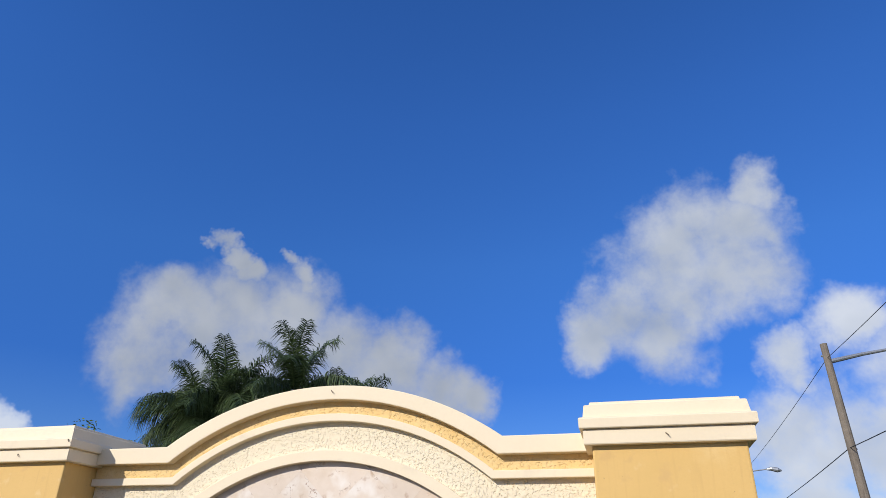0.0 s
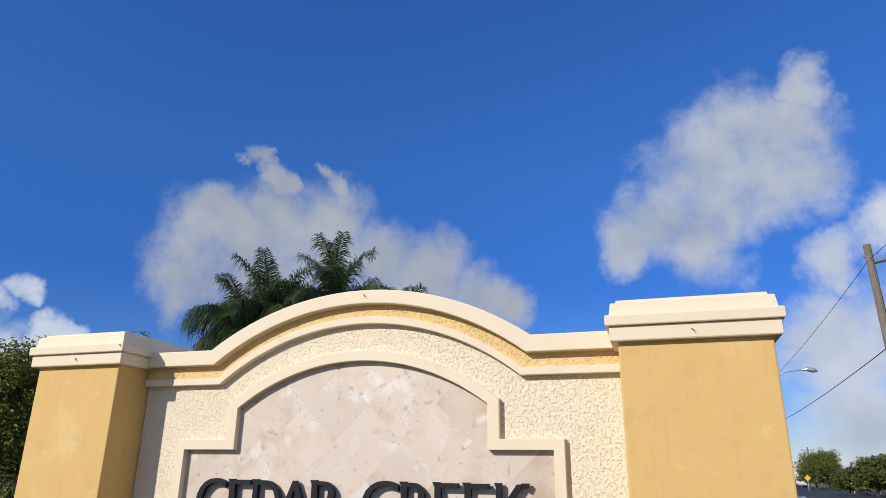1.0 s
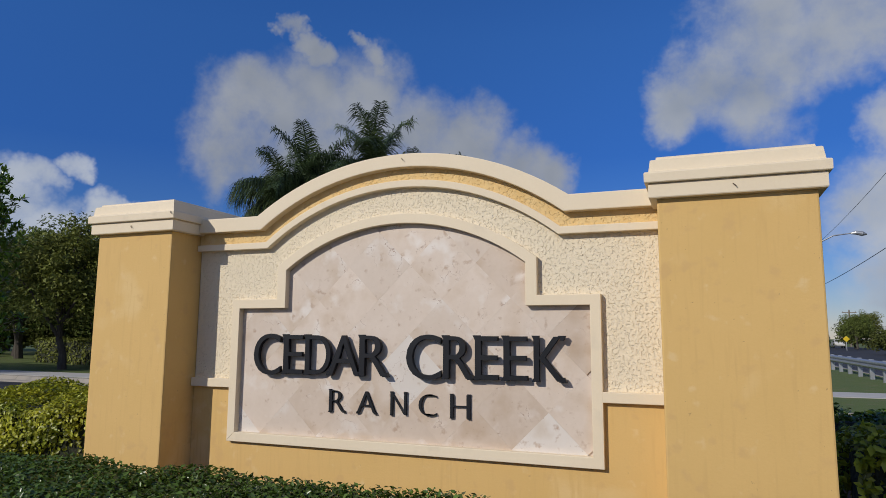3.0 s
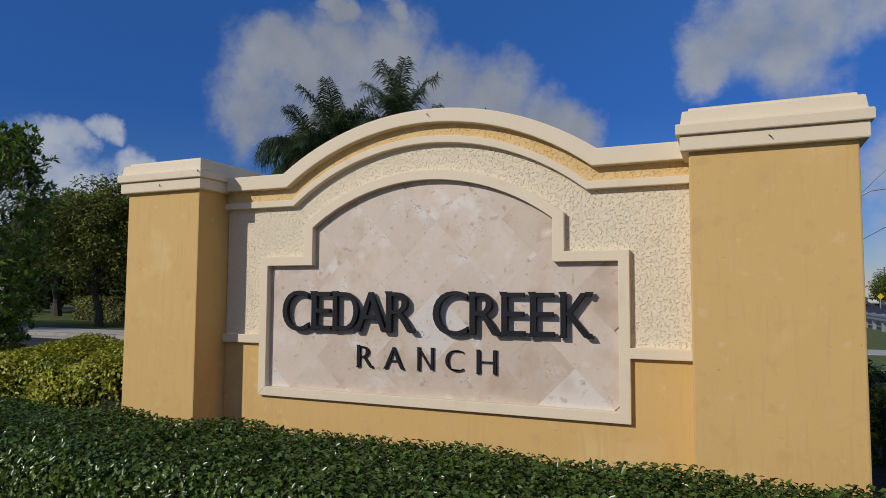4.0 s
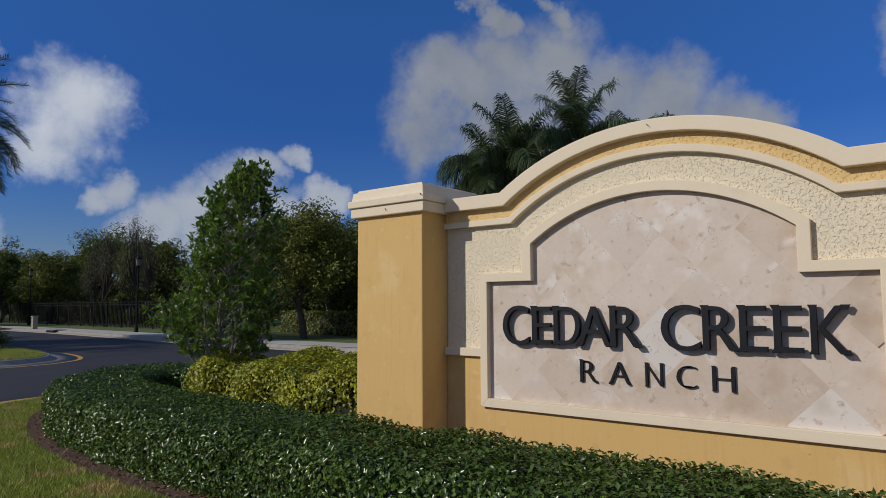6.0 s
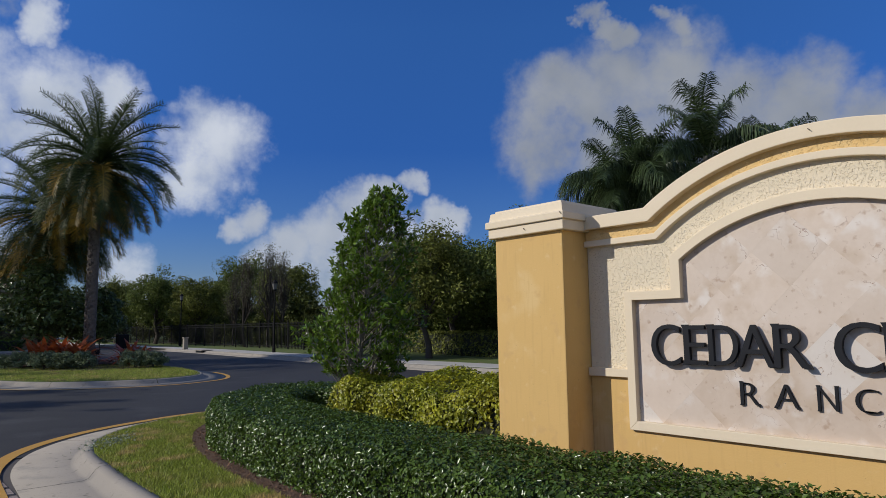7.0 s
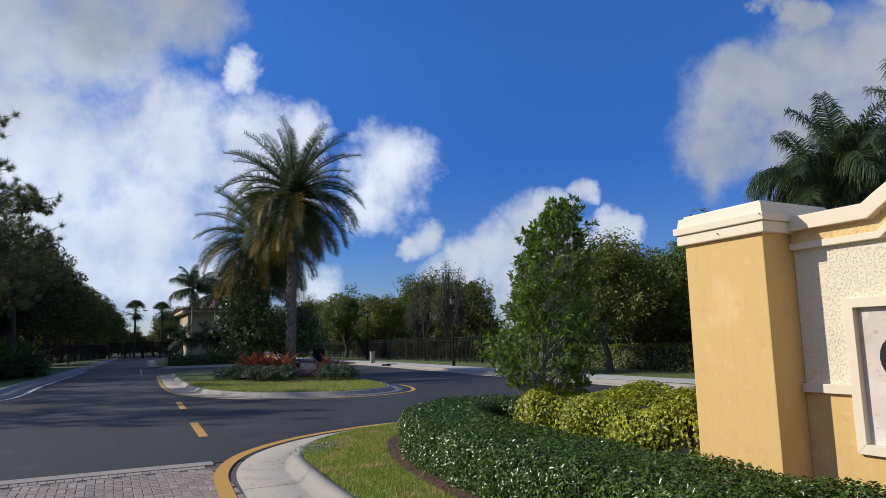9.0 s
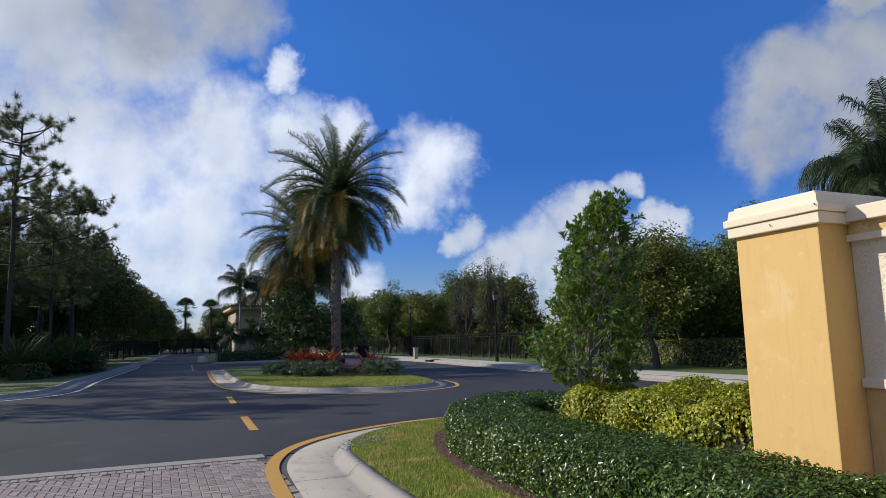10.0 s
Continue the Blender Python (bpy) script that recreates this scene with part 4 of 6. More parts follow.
# street oaks and other broadleaf trees
oak_a = limbs_tree("oak_tree", "broad dark green oak with a dense crown on the verge", "tree", 7.0, (3.3, 3.3, 1.3, 7.0), 0.17, 2.2, 16, 190, 95, 0.21, M_oak, M_bark, 21, clump_r=0.75)
oak_a.location = (-25.5, 19.5, LAWN_Z)
oak_b = limbs_tree("oak_tree", "olive green oak with a loose rounded crown on the verge", "tree", 6.4, (3.0, 3.0, 1.4, 6.4), 0.15, 2.2, 15, 160, 90, 0.20, M_olive, M_bark, 22, clump_r=0.7)
oak_b.location = (-22.6, 15.4, LAWN_Z)
# leaf colour darkened to stand in for the trees' shaded sides
oak_c = limbs_tree("oak_tree", "dense oak in the woods beside the exit lane, leaves darkened for shade", "tree", 7.4, (3.3, 3.3, 1.2, 7.4), 0.17, 2.2, 16, 200, 95, 0.21, M_shade_oak, M_bark, 25, clump_r=0.75)
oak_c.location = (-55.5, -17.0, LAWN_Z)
thin = limbs_tree("sparse_tree", "tall thin-leaved greyish tree with bare pale limbs", "tree", 8.8, (1.8, 1.8, 1.6, 9.0), 0.10, 3.2, 44, 120, 20, 0.14, M_thin, M_bark, 23, clump_r=0.55, cone=0.7)
thin.location = (-50.0, 20.9, LAWN_Z)

R = random.Random(4)
for x, y, s in ((-21.0, 20.5, 0.95), (-15.5, 17.5, 0.85), (-30.5, 21.5, 1.1), (-35.5, 23.0, 1.2), (-12, 23, 1.0), (-40, 26, 1.15), (-19, 27, 1.2), (-27, 29, 1.3)):
    put(R.choice((oak_a, oak_a, oak_b)), x, y, R.uniform(0, 360), s)
for x, y, s in ((-51.5, 19.6, 0.9), (-54.5, 24.5, 1.0), (-57, 21, 0.8)):
    put(thin, x, y, R.uniform(0, 360), s)
for x, y, s in ((-68, 22, 1.15), (-75, 20, 1.2), (-82, 24, 1.1), (-90, 20, 1.3), (-100, 23, 1.3), (-63, 30, 1.4), (-78, 32, 1.6), (-52, 34, 1.4), (-38, 36, 1.3), (-110, 16, 1.2), (-122, 20, 1.4)):
    put(R.choice((oak_a, oak_a, oak_b)), x, y, R.uniform(0, 360), s)
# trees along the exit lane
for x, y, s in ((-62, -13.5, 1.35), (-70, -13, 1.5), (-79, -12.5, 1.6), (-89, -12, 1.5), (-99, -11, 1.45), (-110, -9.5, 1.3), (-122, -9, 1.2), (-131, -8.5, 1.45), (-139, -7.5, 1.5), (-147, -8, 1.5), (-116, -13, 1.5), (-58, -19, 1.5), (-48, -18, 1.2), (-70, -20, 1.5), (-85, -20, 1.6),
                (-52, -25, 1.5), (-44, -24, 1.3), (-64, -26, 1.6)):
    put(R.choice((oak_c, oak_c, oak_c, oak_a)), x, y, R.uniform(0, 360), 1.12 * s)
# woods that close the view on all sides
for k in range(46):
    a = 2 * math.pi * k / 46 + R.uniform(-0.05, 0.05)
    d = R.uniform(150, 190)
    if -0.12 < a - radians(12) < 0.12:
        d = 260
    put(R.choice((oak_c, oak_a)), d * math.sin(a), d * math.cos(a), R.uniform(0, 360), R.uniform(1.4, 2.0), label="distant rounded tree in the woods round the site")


def pine(name, h, seed, label):
    """A slender pine: straight stem, long bare limbs and tufts of needles."""
    rng = np.random.default_rng(seed)
    t = thing(name, label, "tree")
    wood, tips = [], []
    line = [(rng.normal(0, 0.03) * z, rng.normal(0, 0.02) * z, z * h / 6) for z in range(7)]
    line[0] = (0, 0, -0.1)
    wood.append(tube(line, [0.19 - 0.025 * k for k in range(7)], 8))
    for k in range(34):
        f = rng.uniform(0.3, 1.0)
        st = np.array(line[-1]) * f
        a = rng.uniform(0, 2 * math.pi)
        ln = (1.25 - f) * 0.33 * h * rng.uniform(0.6, 1.1) + 0.5
        end = st + np.array([math.cos(a) * ln, math.sin(a) * ln, ln * rng.uniform(0.05, 0.5)])
        wood.append(tube([st, (st + end) / 2 + np.array([0, 0, -0.06 * ln]), end], [0.06, 0.04, 0.015], 5))
        for _ in range(7):
            q = rng.uniform(0.45, 1.05)
            tip = st + (end - st) * q + rng.normal(0, 0.42, 3)
            wood.append(tube([st + (end - st) * min(q, 0.95), tip], [0.018, 0.01], 4))
            tips.append(tip)
    part("trunk", mesh_of("trunk", *join(wood), M_bark), None, t)
    c = np.repeat(np.array(tips), 95, axis=0) + rng.normal(0, 0.05, (len(tips) * 95, 3))
    u = rng.normal(0, 1, c.shape)
    u /= np.linalg.norm(u, axis=1, keepdims=True)
    u[:, 2] += 0.25
    # needles radiate from the tips
    n = len(c)
    L = rng.uniform(0.22, 0.5, n)[:, None]
    side = np.cross(u, rng.normal(0, 1, c.shape))
    side /= np.linalg.norm(side, axis=1, keepdims=True)
    V = np.stack([c - side * 0.012, c + side * 0.012, c + u * L], 1).reshape(-1, 3)
    me = bpy.data.meshes.new("needles")
    me.vertices.add(n * 3)
    me.vertices.foreach_set("co", V.ravel())
    me.loops.add(n * 3)
    me.loops.foreach_set("vertex_index", np.arange(n * 3))
    me.polygons.add(n)
    me.polygons.foreach_set("loop_start", np.arange(n) * 3)
    me.materials.append(M_needle)
    me.update(calc_edges=True)
    part("needles", me, None, t)
    return t


p1 = pine("pine_tree", 15.0, 31, "tall slender pine with open limbs and needle tufts")
p1.location = (-42.5, -13.4, LAWN_Z)
p2 = pine("pine_tree", 12.5, 32, "slender pine with open limbs and needle tufts")
p2.location = (-52.0, -11.2, LAWN_Z)
for x, y, s, src in ((-46, -15, 0.8, p2), (-55, -13.5, 0.9, p1), (-40, -17, 1.05, p1), (-50, -13.0, 0.72, p2), (-47.5, -12.0, 0.78, p2)):
    put(src, x, y, R.uniform(0, 360), s)


# ---------------------------------------------------------------- palms
def frond_mesh(name, length, lift, sag, leaflets, leaf_len, droop, mat, seed, stalk=0.12, vee=0.35, broad=0.019, fluff=0.14):
    """A feather leaf from the origin along +x: lift is its slope at the base, sag how far it bends over."""
    rng = np.random.default_rng(seed)
    n = 14
    pts, p, a = [], Vector((0, 0, 0)), lift
    for k in range(n + 1):
        pts.append(p.copy())
        p = p + Vector((math.cos(a), 0, math.sin(a))) * (length / n)
        a -= sag / n * (0.4 + 1.2 * k / n)
    V, F = tube(pts, [0.05 * (1 - 0.85 * k / n) + 0.006 for k in range(n + 1)], 5)
    for k in range(leaflets):
        f = stalk + (1 - stalk) * (k + 0.5) / leaflets
        i = min(int(f * n), n - 1)
        t = f * n - i
        c = pts[i].lerp(pts[i + 1], t)
        d = (pts[i + 1] - pts[i]).normalized()
        up = Vector((-d.z, 0, d.x))
        ll = leaf_len * (0.45 + 0.75 * math.sin(math.pi * min(1, (f - stalk) / (1 - stalk) * 0.80 + 0.16))) * rng.uniform(0.85, 1.12)
        for s in (-1, 1):
            way = (Vector((0, s, 0)) * 0.85 + d * rng.uniform(0.5, 0.8) + up * (vee + rng.normal(0, fluff))).normalized()
            mid = c + way * ll * 0.55 + Vector((0, 0, -droop * ll * 0.22))
            tip = c + way * ll + Vector((0, 0, -droop * ll * rng.uniform(0.6, 1.3)))
            w = d * broad * (ll / 0.5) ** 0.5
            o = len(V)
            V += [c - w * 0.6, c + w * 0.6, mid + w, mid - w, tip]
            F += [(o, o + 1, o + 2, o + 3), (o + 3, o + 2, o + 4)]
    return mesh_of(name, V, F, mat)


def palm_stem(h, r0, r1, sides=14, rough=0.0, bulge=0.0, seed=0):
    rng = np.random.default_rng(seed)
    pts, rad = [], []
    n = max(8, int(h / 0.16)) if rough else 14
    for k in range(n + 1):
        f = k / n
        pts.append((0.05 * math.sin(3 * f), 0.04 * math.sin(2.1 * f + 1), h * f - 0.1))
        rad.append((r0 + (r1 - r0) * f + bulge * math.sin(math.pi * f) ** 2) * (1 + rough * (0.5 if k % 2 else -0.5)))
    return tube(pts, rad, sides)


def palm(name, label, h, r0, r1, tiers, stem_mat, seed, rough=0.0, scales=0, shaft=None):
    """tiers: (how many, list of leaf meshes, tilt jitter, height below the heart)."""
    rng = np.random.default_rng(seed)
    t = thing(name, label, "palm tree")
    part("trunk", mesh_of("trunk", *palm_stem(h, r0, r1, 14, rough, 0, seed), stem_mat, smooth=False), None, t)
    if scales:
        # stubs of old leaf bases in a spiral
        bits = []
        for k in range(scales):
            z = h * 0.06 + h * 0.93 * k / scales
            a = k * 2.39996
            r = r0 + (r1 - r0) * z / h
            c = Vector((math.cos(a) * r * 0.97, math.sin(a) * r * 0.97, z))
            out, sidew = Vector((math.cos(a), math.sin(a), 0)), Vector((-math.sin(a), math.cos(a), 0))
            w, d, hh = 0.085, 0.06, 0.115
            bits.append(([c - sidew * w - Vector((0, 0, hh)), c + sidew * w - Vector((0, 0, hh)), c + out * d + sidew * w * 0.7 + Vector((0, 0, hh * 0.5)), c + out * d - sidew * w * 0.7 + Vector((0, 0, hh * 0.5)),
                          c + sidew * w * 0.7 + Vector((0, 0, hh)), c - sidew * w * 0.7 + Vector((0, 0, hh))], [(0, 1, 2, 3), (3, 2, 4, 5), (0, 3, 5), (1, 4, 2)]))
        part("old_bark", mesh_of("old_bark", *join(bits), stem_mat), None, t, "rough old leaf bases")
    if shaft:
        part("crownshaft", mesh_of("crownshaft", *tube([(0, 0, h - shaft), (0, 0, h - shaft * 0.5), (0, 0, h + 0.1)], [r1 * 1.1, r1 * 1.25, r1 * 0.5], 12), M_young, True), None, t, "smooth green crownshaft")
    for count, meshes, below in tiers:
        for k in range(count):
            a = 360 * (k + rng.uniform(-0.25, 0.25)) / count + 41 * below
            part("frond", meshes[int(rng.integers(len(meshes)))], None, t, m=pose(0.04, 0.03, h - below + rng.normal(0, 0.06), rng.normal(0, 9), rng.normal(0, 5), a))
    return t


def date_palm(label, h, seed, k=1.0):
    """A full round crown: fronds from upright to hanging, the lowest turning yellow."""
    def fronds(lift, sag, mats, length=4.05, n=2):
        return [frond_mesh("frond", length * k, lift - 0.13 * j, sag, 100, 0.50 * k, 0.25, m, seed + int(lift * 50) + 7 * j, 0.08, 0.45, 0.0135, 0.28) for m in mats for j in range(n)]

    green, gold = M_frond, M_frond_old
    tiers = [(4, fronds(1.50, 0.35, [green], 3.2), 0.0), (8, fronds(1.15, 0.80, [green]), 0.0), (11, fronds(0.85, 1.00, [green]), 0.05), (13, fronds(0.58, 1.50, [green]), 0.1),
             (17, fronds(0.32, 1.85, [green]), 0.2), (20, fronds(0.04, 1.75, [green, green, gold], 4.05, 1), 0.3), (22, fronds(-0.28, 1.40, [green, green, gold], 3.9, 1), 0.45),
             (22, fronds(-0.68, 0.85, [green, gold], 3.6, 1), 0.6), (12, fronds(-0.95, 0.5, [gold, green], 2.9, 1), 0.75)]
    return palm("date_palm", label, h, 0.215, 0.18, tiers, M_palm_bark, seed, 0.06, 300)


dp1 = date_palm("tall date palm with a full arching crown and yellowing lower fronds", 9.35, 100)
dp1.location = (-31.5, 2.75, 0.2)
dp2 = date_palm("date palm with yellowing lower fronds behind a taller one", 7.5, 200)
dp2.matrix_basis = pose(-36.9, 2.25, 0.2, 0, 0, 70)


def royal_palm(label, h, seed, k=1.0, stem=0.22, up=5, mid=8, low=8):
    """Arching fronds with long leaflets that hang from both sides of the rib."""
    tall = [frond_mesh("frond", 3.3 * k, 1.42 - 0.2 * j, 0.95, 104, 0.80 * k, 0.75, M_royal, seed + j, 0.08, 0.25, 0.016, 0.28) for j in range(2)]
    arch = [frond_mesh("frond", 3.5 * k, 0.85 - 0.25 * j, 1.7, 110, 0.92 * k, 1.0, M_royal, seed + 5 + j, 0.08, 0.2, 0.016, 0.28) for j in range(2)]
    hang = [frond_mesh("frond", 3.3 * k, 0.2 - 0.45 * j, 1.5, 104, 0.88 * k, 1.0, M_royal, seed + 9 + j, 0.08, 0.1, 0.016, 0.28) for j in range(2)]
    return palm("royal_palm", label, h, stem, stem * 0.62, [(up, tall, 0.0), (mid, arch, 0.1), (low, hang, 0.2)], M_royal_bark, seed, 0, 0, 1.3 * min(1.0, k * 1.2))


rp_a = royal_palm("dark royal palm with drooping feathery fronds behind the sign", 7.5, 300)
rp_a.location = (-13.5, 19.3, LAWN_Z)
rp_b = royal_palm("dark royal palm with upright feathery fronds behind the sign", 8.5, 320)
rp_b.matrix_basis = pose(-10.95, 20.7, LAWN_Z, 0, 0, 25)
put(rp_a, -8.9, 22.0, 130, 0.93)
put(rp_b, -13.2, 17.7, 200, 0.80)

# palms round the guardhouse
queen = royal_palm("feathery palm with a slender trunk beside the guardhouse", 7.6, 340, 0.78, 0.13, 4, 7, 7)
queen.location = (-69.8, 2.1, LAWN_Z)
for x, y, q, a in ((-68.6, 5.9, 1.0, 160), (-71.5, 4.6, 0.93, 300), (-74, 9.4, 1.05, 40)):
    put(queen, x, y, a, q)
pygmy = royal_palm("low feathery palm before the guardhouse", 2.5, 350, 0.5, 0.10, 4, 8, 8)
pygmy.location = (-66.3, 0.9, LAWN_Z)
for x, y, q, a in ((-66.0, 3.1, 1.05, 100), (-65.5, 5.2, 0.95, 220)):
    put(pygmy, x, y, a, q)


def fan_palm(label, h, seed):
    """A far palm with a ball of fan leaves."""
    rng = np.random.default_rng(seed)
    t = thing("fan_palm", label, "palm tree")
    part("trunk", mesh_of("trunk", *palm_stem(h, 0.22, 0.19, 10, 0.03), M_bark), None, t)
    for k in range(44):
        a, e = rng.uniform(0, 2 * math.pi), rng.uniform(-1.1, 1.5)
        st = 1.25
        c = Vector((math.cos(a) * math.cos(e) * st, math.sin(a) * math.cos(e) * st, math.sin(e) * st))
        V, F = tube([(0, 0, 0), c], [0.03, 0.02], 4)
        d = c.normalized()
        sx = d.cross(Vector((0, 0, 1))).normalized()
        for j in range(11):
            b = (j - 5) / 5 * 1.25
            tip = c + (d * math.cos(b) + sx * math.sin(b)) * 1.25 + Vector((0, 0, -0.3))
            wv = (sx * math.cos(b) - d * math.sin(b)) * 0.075
            o = len(V)
            V += [c, c.lerp(tip, 0.5) + wv, tip, c.lerp(tip, 0.5) - wv]
            F += [(o, o + 1, o + 2, o + 3)]
        part("fan_leaf", mesh_of("fan_leaf", V, F, M_royal), None, t, m=pose(0, 0, h))
    return t


fp = fan_palm("distant fan palm beyond the gate", 9.0, 61)
fp.matrix_basis = pose(-138, -0.9, 0)
put(fp, -137, 3.7, 80, 0.97, 0)
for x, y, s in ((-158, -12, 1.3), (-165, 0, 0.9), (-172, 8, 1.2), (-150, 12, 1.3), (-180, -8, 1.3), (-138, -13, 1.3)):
    put(oak_c, x, y, 40 * s, s, 0, "oak beyond the gate, leaves darkened for shade")


def shrub(name, label, rx, ry, h, clumps, per, leaf, mat, seed, clump_r=0.4):
    """A broad shrub: a few stems and lobes of leaves down to the ground."""
    return limbs_tree(name, label, "shrub", h, (rx, ry, 0.05 if h < 3 else 0.5, h), 0.07, h * 0.35, 10, clumps, per, leaf, mat, M_bark, seed, stems=3, clump_r=clump_r, low=0.2)


sea = shrub("broadleaf_shrub", "large dark broad-leaved shrub on the palm island", 2.6, 2.2, 5.2, 120, 55, 0.26, M_sea, 71, 0.6)
sea.location = (-35.4, 1.45, 0.15)
put(sea, -36.2, 4.2, 120, 0.78, 0.15)
put(sea, -72, 10.5, 60, 0.9, 0.15, "large dark shrub before the guardhouse")
put(sea, -70, 8.6, 200, 0.8, 0.15, "large dark shrub beside the guardhouse")
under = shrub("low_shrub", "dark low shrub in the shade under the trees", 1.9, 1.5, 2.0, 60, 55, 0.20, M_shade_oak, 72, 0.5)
under.location = (-46, -13.5, LAWN_Z)
for x, y, s in ((-44, -16, 1.1), (-50, -14.5, 1.2), (-56, -13, 1.0), (-61, -15.5, 1.3), (-49, -19, 1.4), (-68, -16.5, 1.3), (-76, -15, 1.3), (-38, -19, 1.2), (-41, -22, 1.5), (-86, -14.6, 1.3), (-97, -13.4, 1.2),
                (-24, 25.0, 1.4), (-28, 24.5, 1.4), (-33, 26, 1.5), (-38, 27.5, 1.5), (-43, 27, 1.3), (-48, 25, 1.3), (-53, 27.5, 1.4), (-59, 25, 1.4), (-66, 26, 1.5), (-73, 25.5, 1.5), (-81, 27, 1.6), (-90, 25, 1.6),
                (-18, 24, 1.3), (-13, 26, 1.4), (-40.5, 20.2, 0.75), (-44, 21, 0.8), (-37, 19.0, 0.8), (-101, 20, 1.5), (-112, 20, 1.5)):
    put(under, x, y, R.uniform(0, 360), s)

# bushes close behind the fence and woods beyond the gate
for k in range(11):
    put(under, -41.5 - 3.6 * k, 22.4 + 0.5 * math.sin(k * 2.1), 61 * k, 0.85 + 0.2 * math.sin(k * 1.3))
for k in range(14):
    put(under, -176 - 3 * math.sin(k * 1.9), -16 + 2.6 * k, 71 * k, 2.1 + 0.5 * math.sin(k * 2.7))
# dense undergrowth behind the fences
for k in range(20):
    put(under, -26 - 5.6 * k, 31 + 3 * math.sin(k * 1.7), 47 * k, 2.0 + 0.4 * math.sin(k * 2.3))
for k in range(16):
    put(under, -44 - 5.8 * k, -27 + 0.7 * k, 53 * k, 1.9 + 0.4 * math.sin(k * 1.9))
for k in range(9):
    put(under, -182 + 2 * math.sin(k), -30 + 7 * k, 31 * k, 2.6)
# pines beyond the corner, whose shadows fall on the road
put(p1, -31.5, -20.5, 15, 0.85)
put(p2, -26.5, -21.5, 75, 0.95)
put(p1, -38, -22.5, 200, 0.9)

# hedge behind the street oaks, and low hedges on the islands
hedge("hedge", smooth_line([(-30, 20.5), (-20, 18.2), (-8, 17.4)], 6), 0.6, LAWN_Z, 1.35, 9000, 0.16, M_olive, "long clipped olive hedge beyond the entry lane", 15, uneven=0.08)
hedge("hedge", smooth_line([(-61.5, -0.5), (-62, 2), (-63.5, 5)], 4), 0.6, LAWN_Z, 1.0, 2500, 0.14, M_hedge, "low grey-green hedge at the tip of the guardhouse island", 16, uneven=0.08)
M_fleck = leaf_material("flecked_shrub_leaf", (0.11, 0.16, 0.05), (0.33, 0.36, 0.20), 0.4, 0.5, 0.2, 4.0)
dome = limbs_tree("low_shrub", "low rounded pale-flecked shrub on the palm island", "shrub", 0.7, (0.72, 0.72, 0.0, 0.72), 0.02, 0.2, 8, 60, 55, 0.085, M_fleck, M_bark, 73, stems=3, clump_r=0.16, low=0.5)
tagged(dome, group="island shrubs")
dome.location = (-29.9, -0.15, 0.17)
for x, y, q in ((-30.7, 0.35, 0.95), (-30.3, -0.6, 0.85), (-27.9, 0.35, 1.05), (-27.5, 0.9, 1.0), (-27.3, 1.5, 1.0), (-28.4, 0.9, 0.95), (-26.0, 3.1, 1.05), (-25.8, 3.7, 0.95), (-26.4, 3.9, 0.85)):
    put(dome, x, y, 73 * x, q, 0.17)
slab("island_bed", [(p.x, p.y) for p in smooth_line([(-26.0, 1.5), (-26.2, 3.9), (-32, 4.3), (-40, 4.2), (-43, 2.5), (-42.5, 0.8), (-35, 0.1), (-29.5, -0.1), (-26.8, 0.3), (-26.0, 1.5)], 5)[:-1]], 0.06, LAWN_Z + 0.05, M_mulch, "dark mulch bed under the island palms", "mulch")


def rosette(name, label, category, leaves, length, width, mat, seed, lift=(0.5, 1.3), at=None):
    """A rosette of arching strap leaves."""
    rng = np.random.default_rng(seed)
    t = thing(name, label, category)
    for k in range(leaves):
        a, e, L = rng.uniform(0, 2 * math.pi), rng.uniform(*lift), length * rng.uniform(0.7, 1.15)
        out, side = Vector((math.cos(a), math.sin(a), 0)), Vector((-math.sin(a), math.cos(a), 0))
        V, F, p, el = [], [], Vector((0, 0, 0.02)), e
        for j in range(5):
            w = width * (0.6, 1.0, 0.95, 0.6, 0.05)[j]
            V += [p - side * w, p + side * w]
            p = p + (out * math.cos(el) + Vector((0, 0, math.sin(el)))) * L / 4
            el -= 0.28
        F = [(2 * j, 2 * j + 1, 2 * j + 3, 2 * j + 2) for j in range(4)]
        part("leaf", mesh_of("leaf", V, F, mat), None, t)
    return t


brom = rosette("bromeliad", "red and orange bromeliad rosette in the island bed", "plant", 44, 0.60, 0.045, M_red, 81, (0.35, 1.45))
brom.matrix_basis = pose(-30.0, 1.0, 0.2) @ Matrix.Scale(1.5, 4)
for x, y, s in ((-30.6, 0.9, 1.6), (-30.9, 1.5, 1.7), (-30.0, 1.7, 1.5), (-30.5, 2.1, 1.7), (-29.6, 2.0, 1.5), (-31.4, 1.0, 1.7), (-31.6, 1.9, 1.8), (-31.2, 0.5, 1.5),
                (-28.6, 3.55, 1.4), (-29.2, 3.9, 1.5), (-28.5, 4.1, 1.3)):
    put(brom, x, y, R.uniform(0, 360), s, 0.2)
crin = rosette("strap_lily", "large strap-leaved lily clump beside the exit lane", "plant", 70, 1.7, 0.05, M_strap, 82, (0.4, 1.5))
crin.matrix_basis = pose(-42.0, -10.9, LAWN_Z) @ Matrix.Scale(1.3, 4)
for x, y, s in ((-43.3, -10.3, 1.3), (-44.5, -10.9, 1.35), (-45.6, -10.2, 1.3), (-40.6, -11.6, 1.3), (-46.8, -10.6, 1.3), (-39.2, -12.2, 1.35), (-48.0, -10.0, 1.2), (-41.2, -12.8, 1.4), (-62.5, 0.6, 0.9), (-63.5, 3.2, 1.0), (-64.2, 5.2, 1.0)):
    put(crin, x, y, R.uniform(0, 360), s)
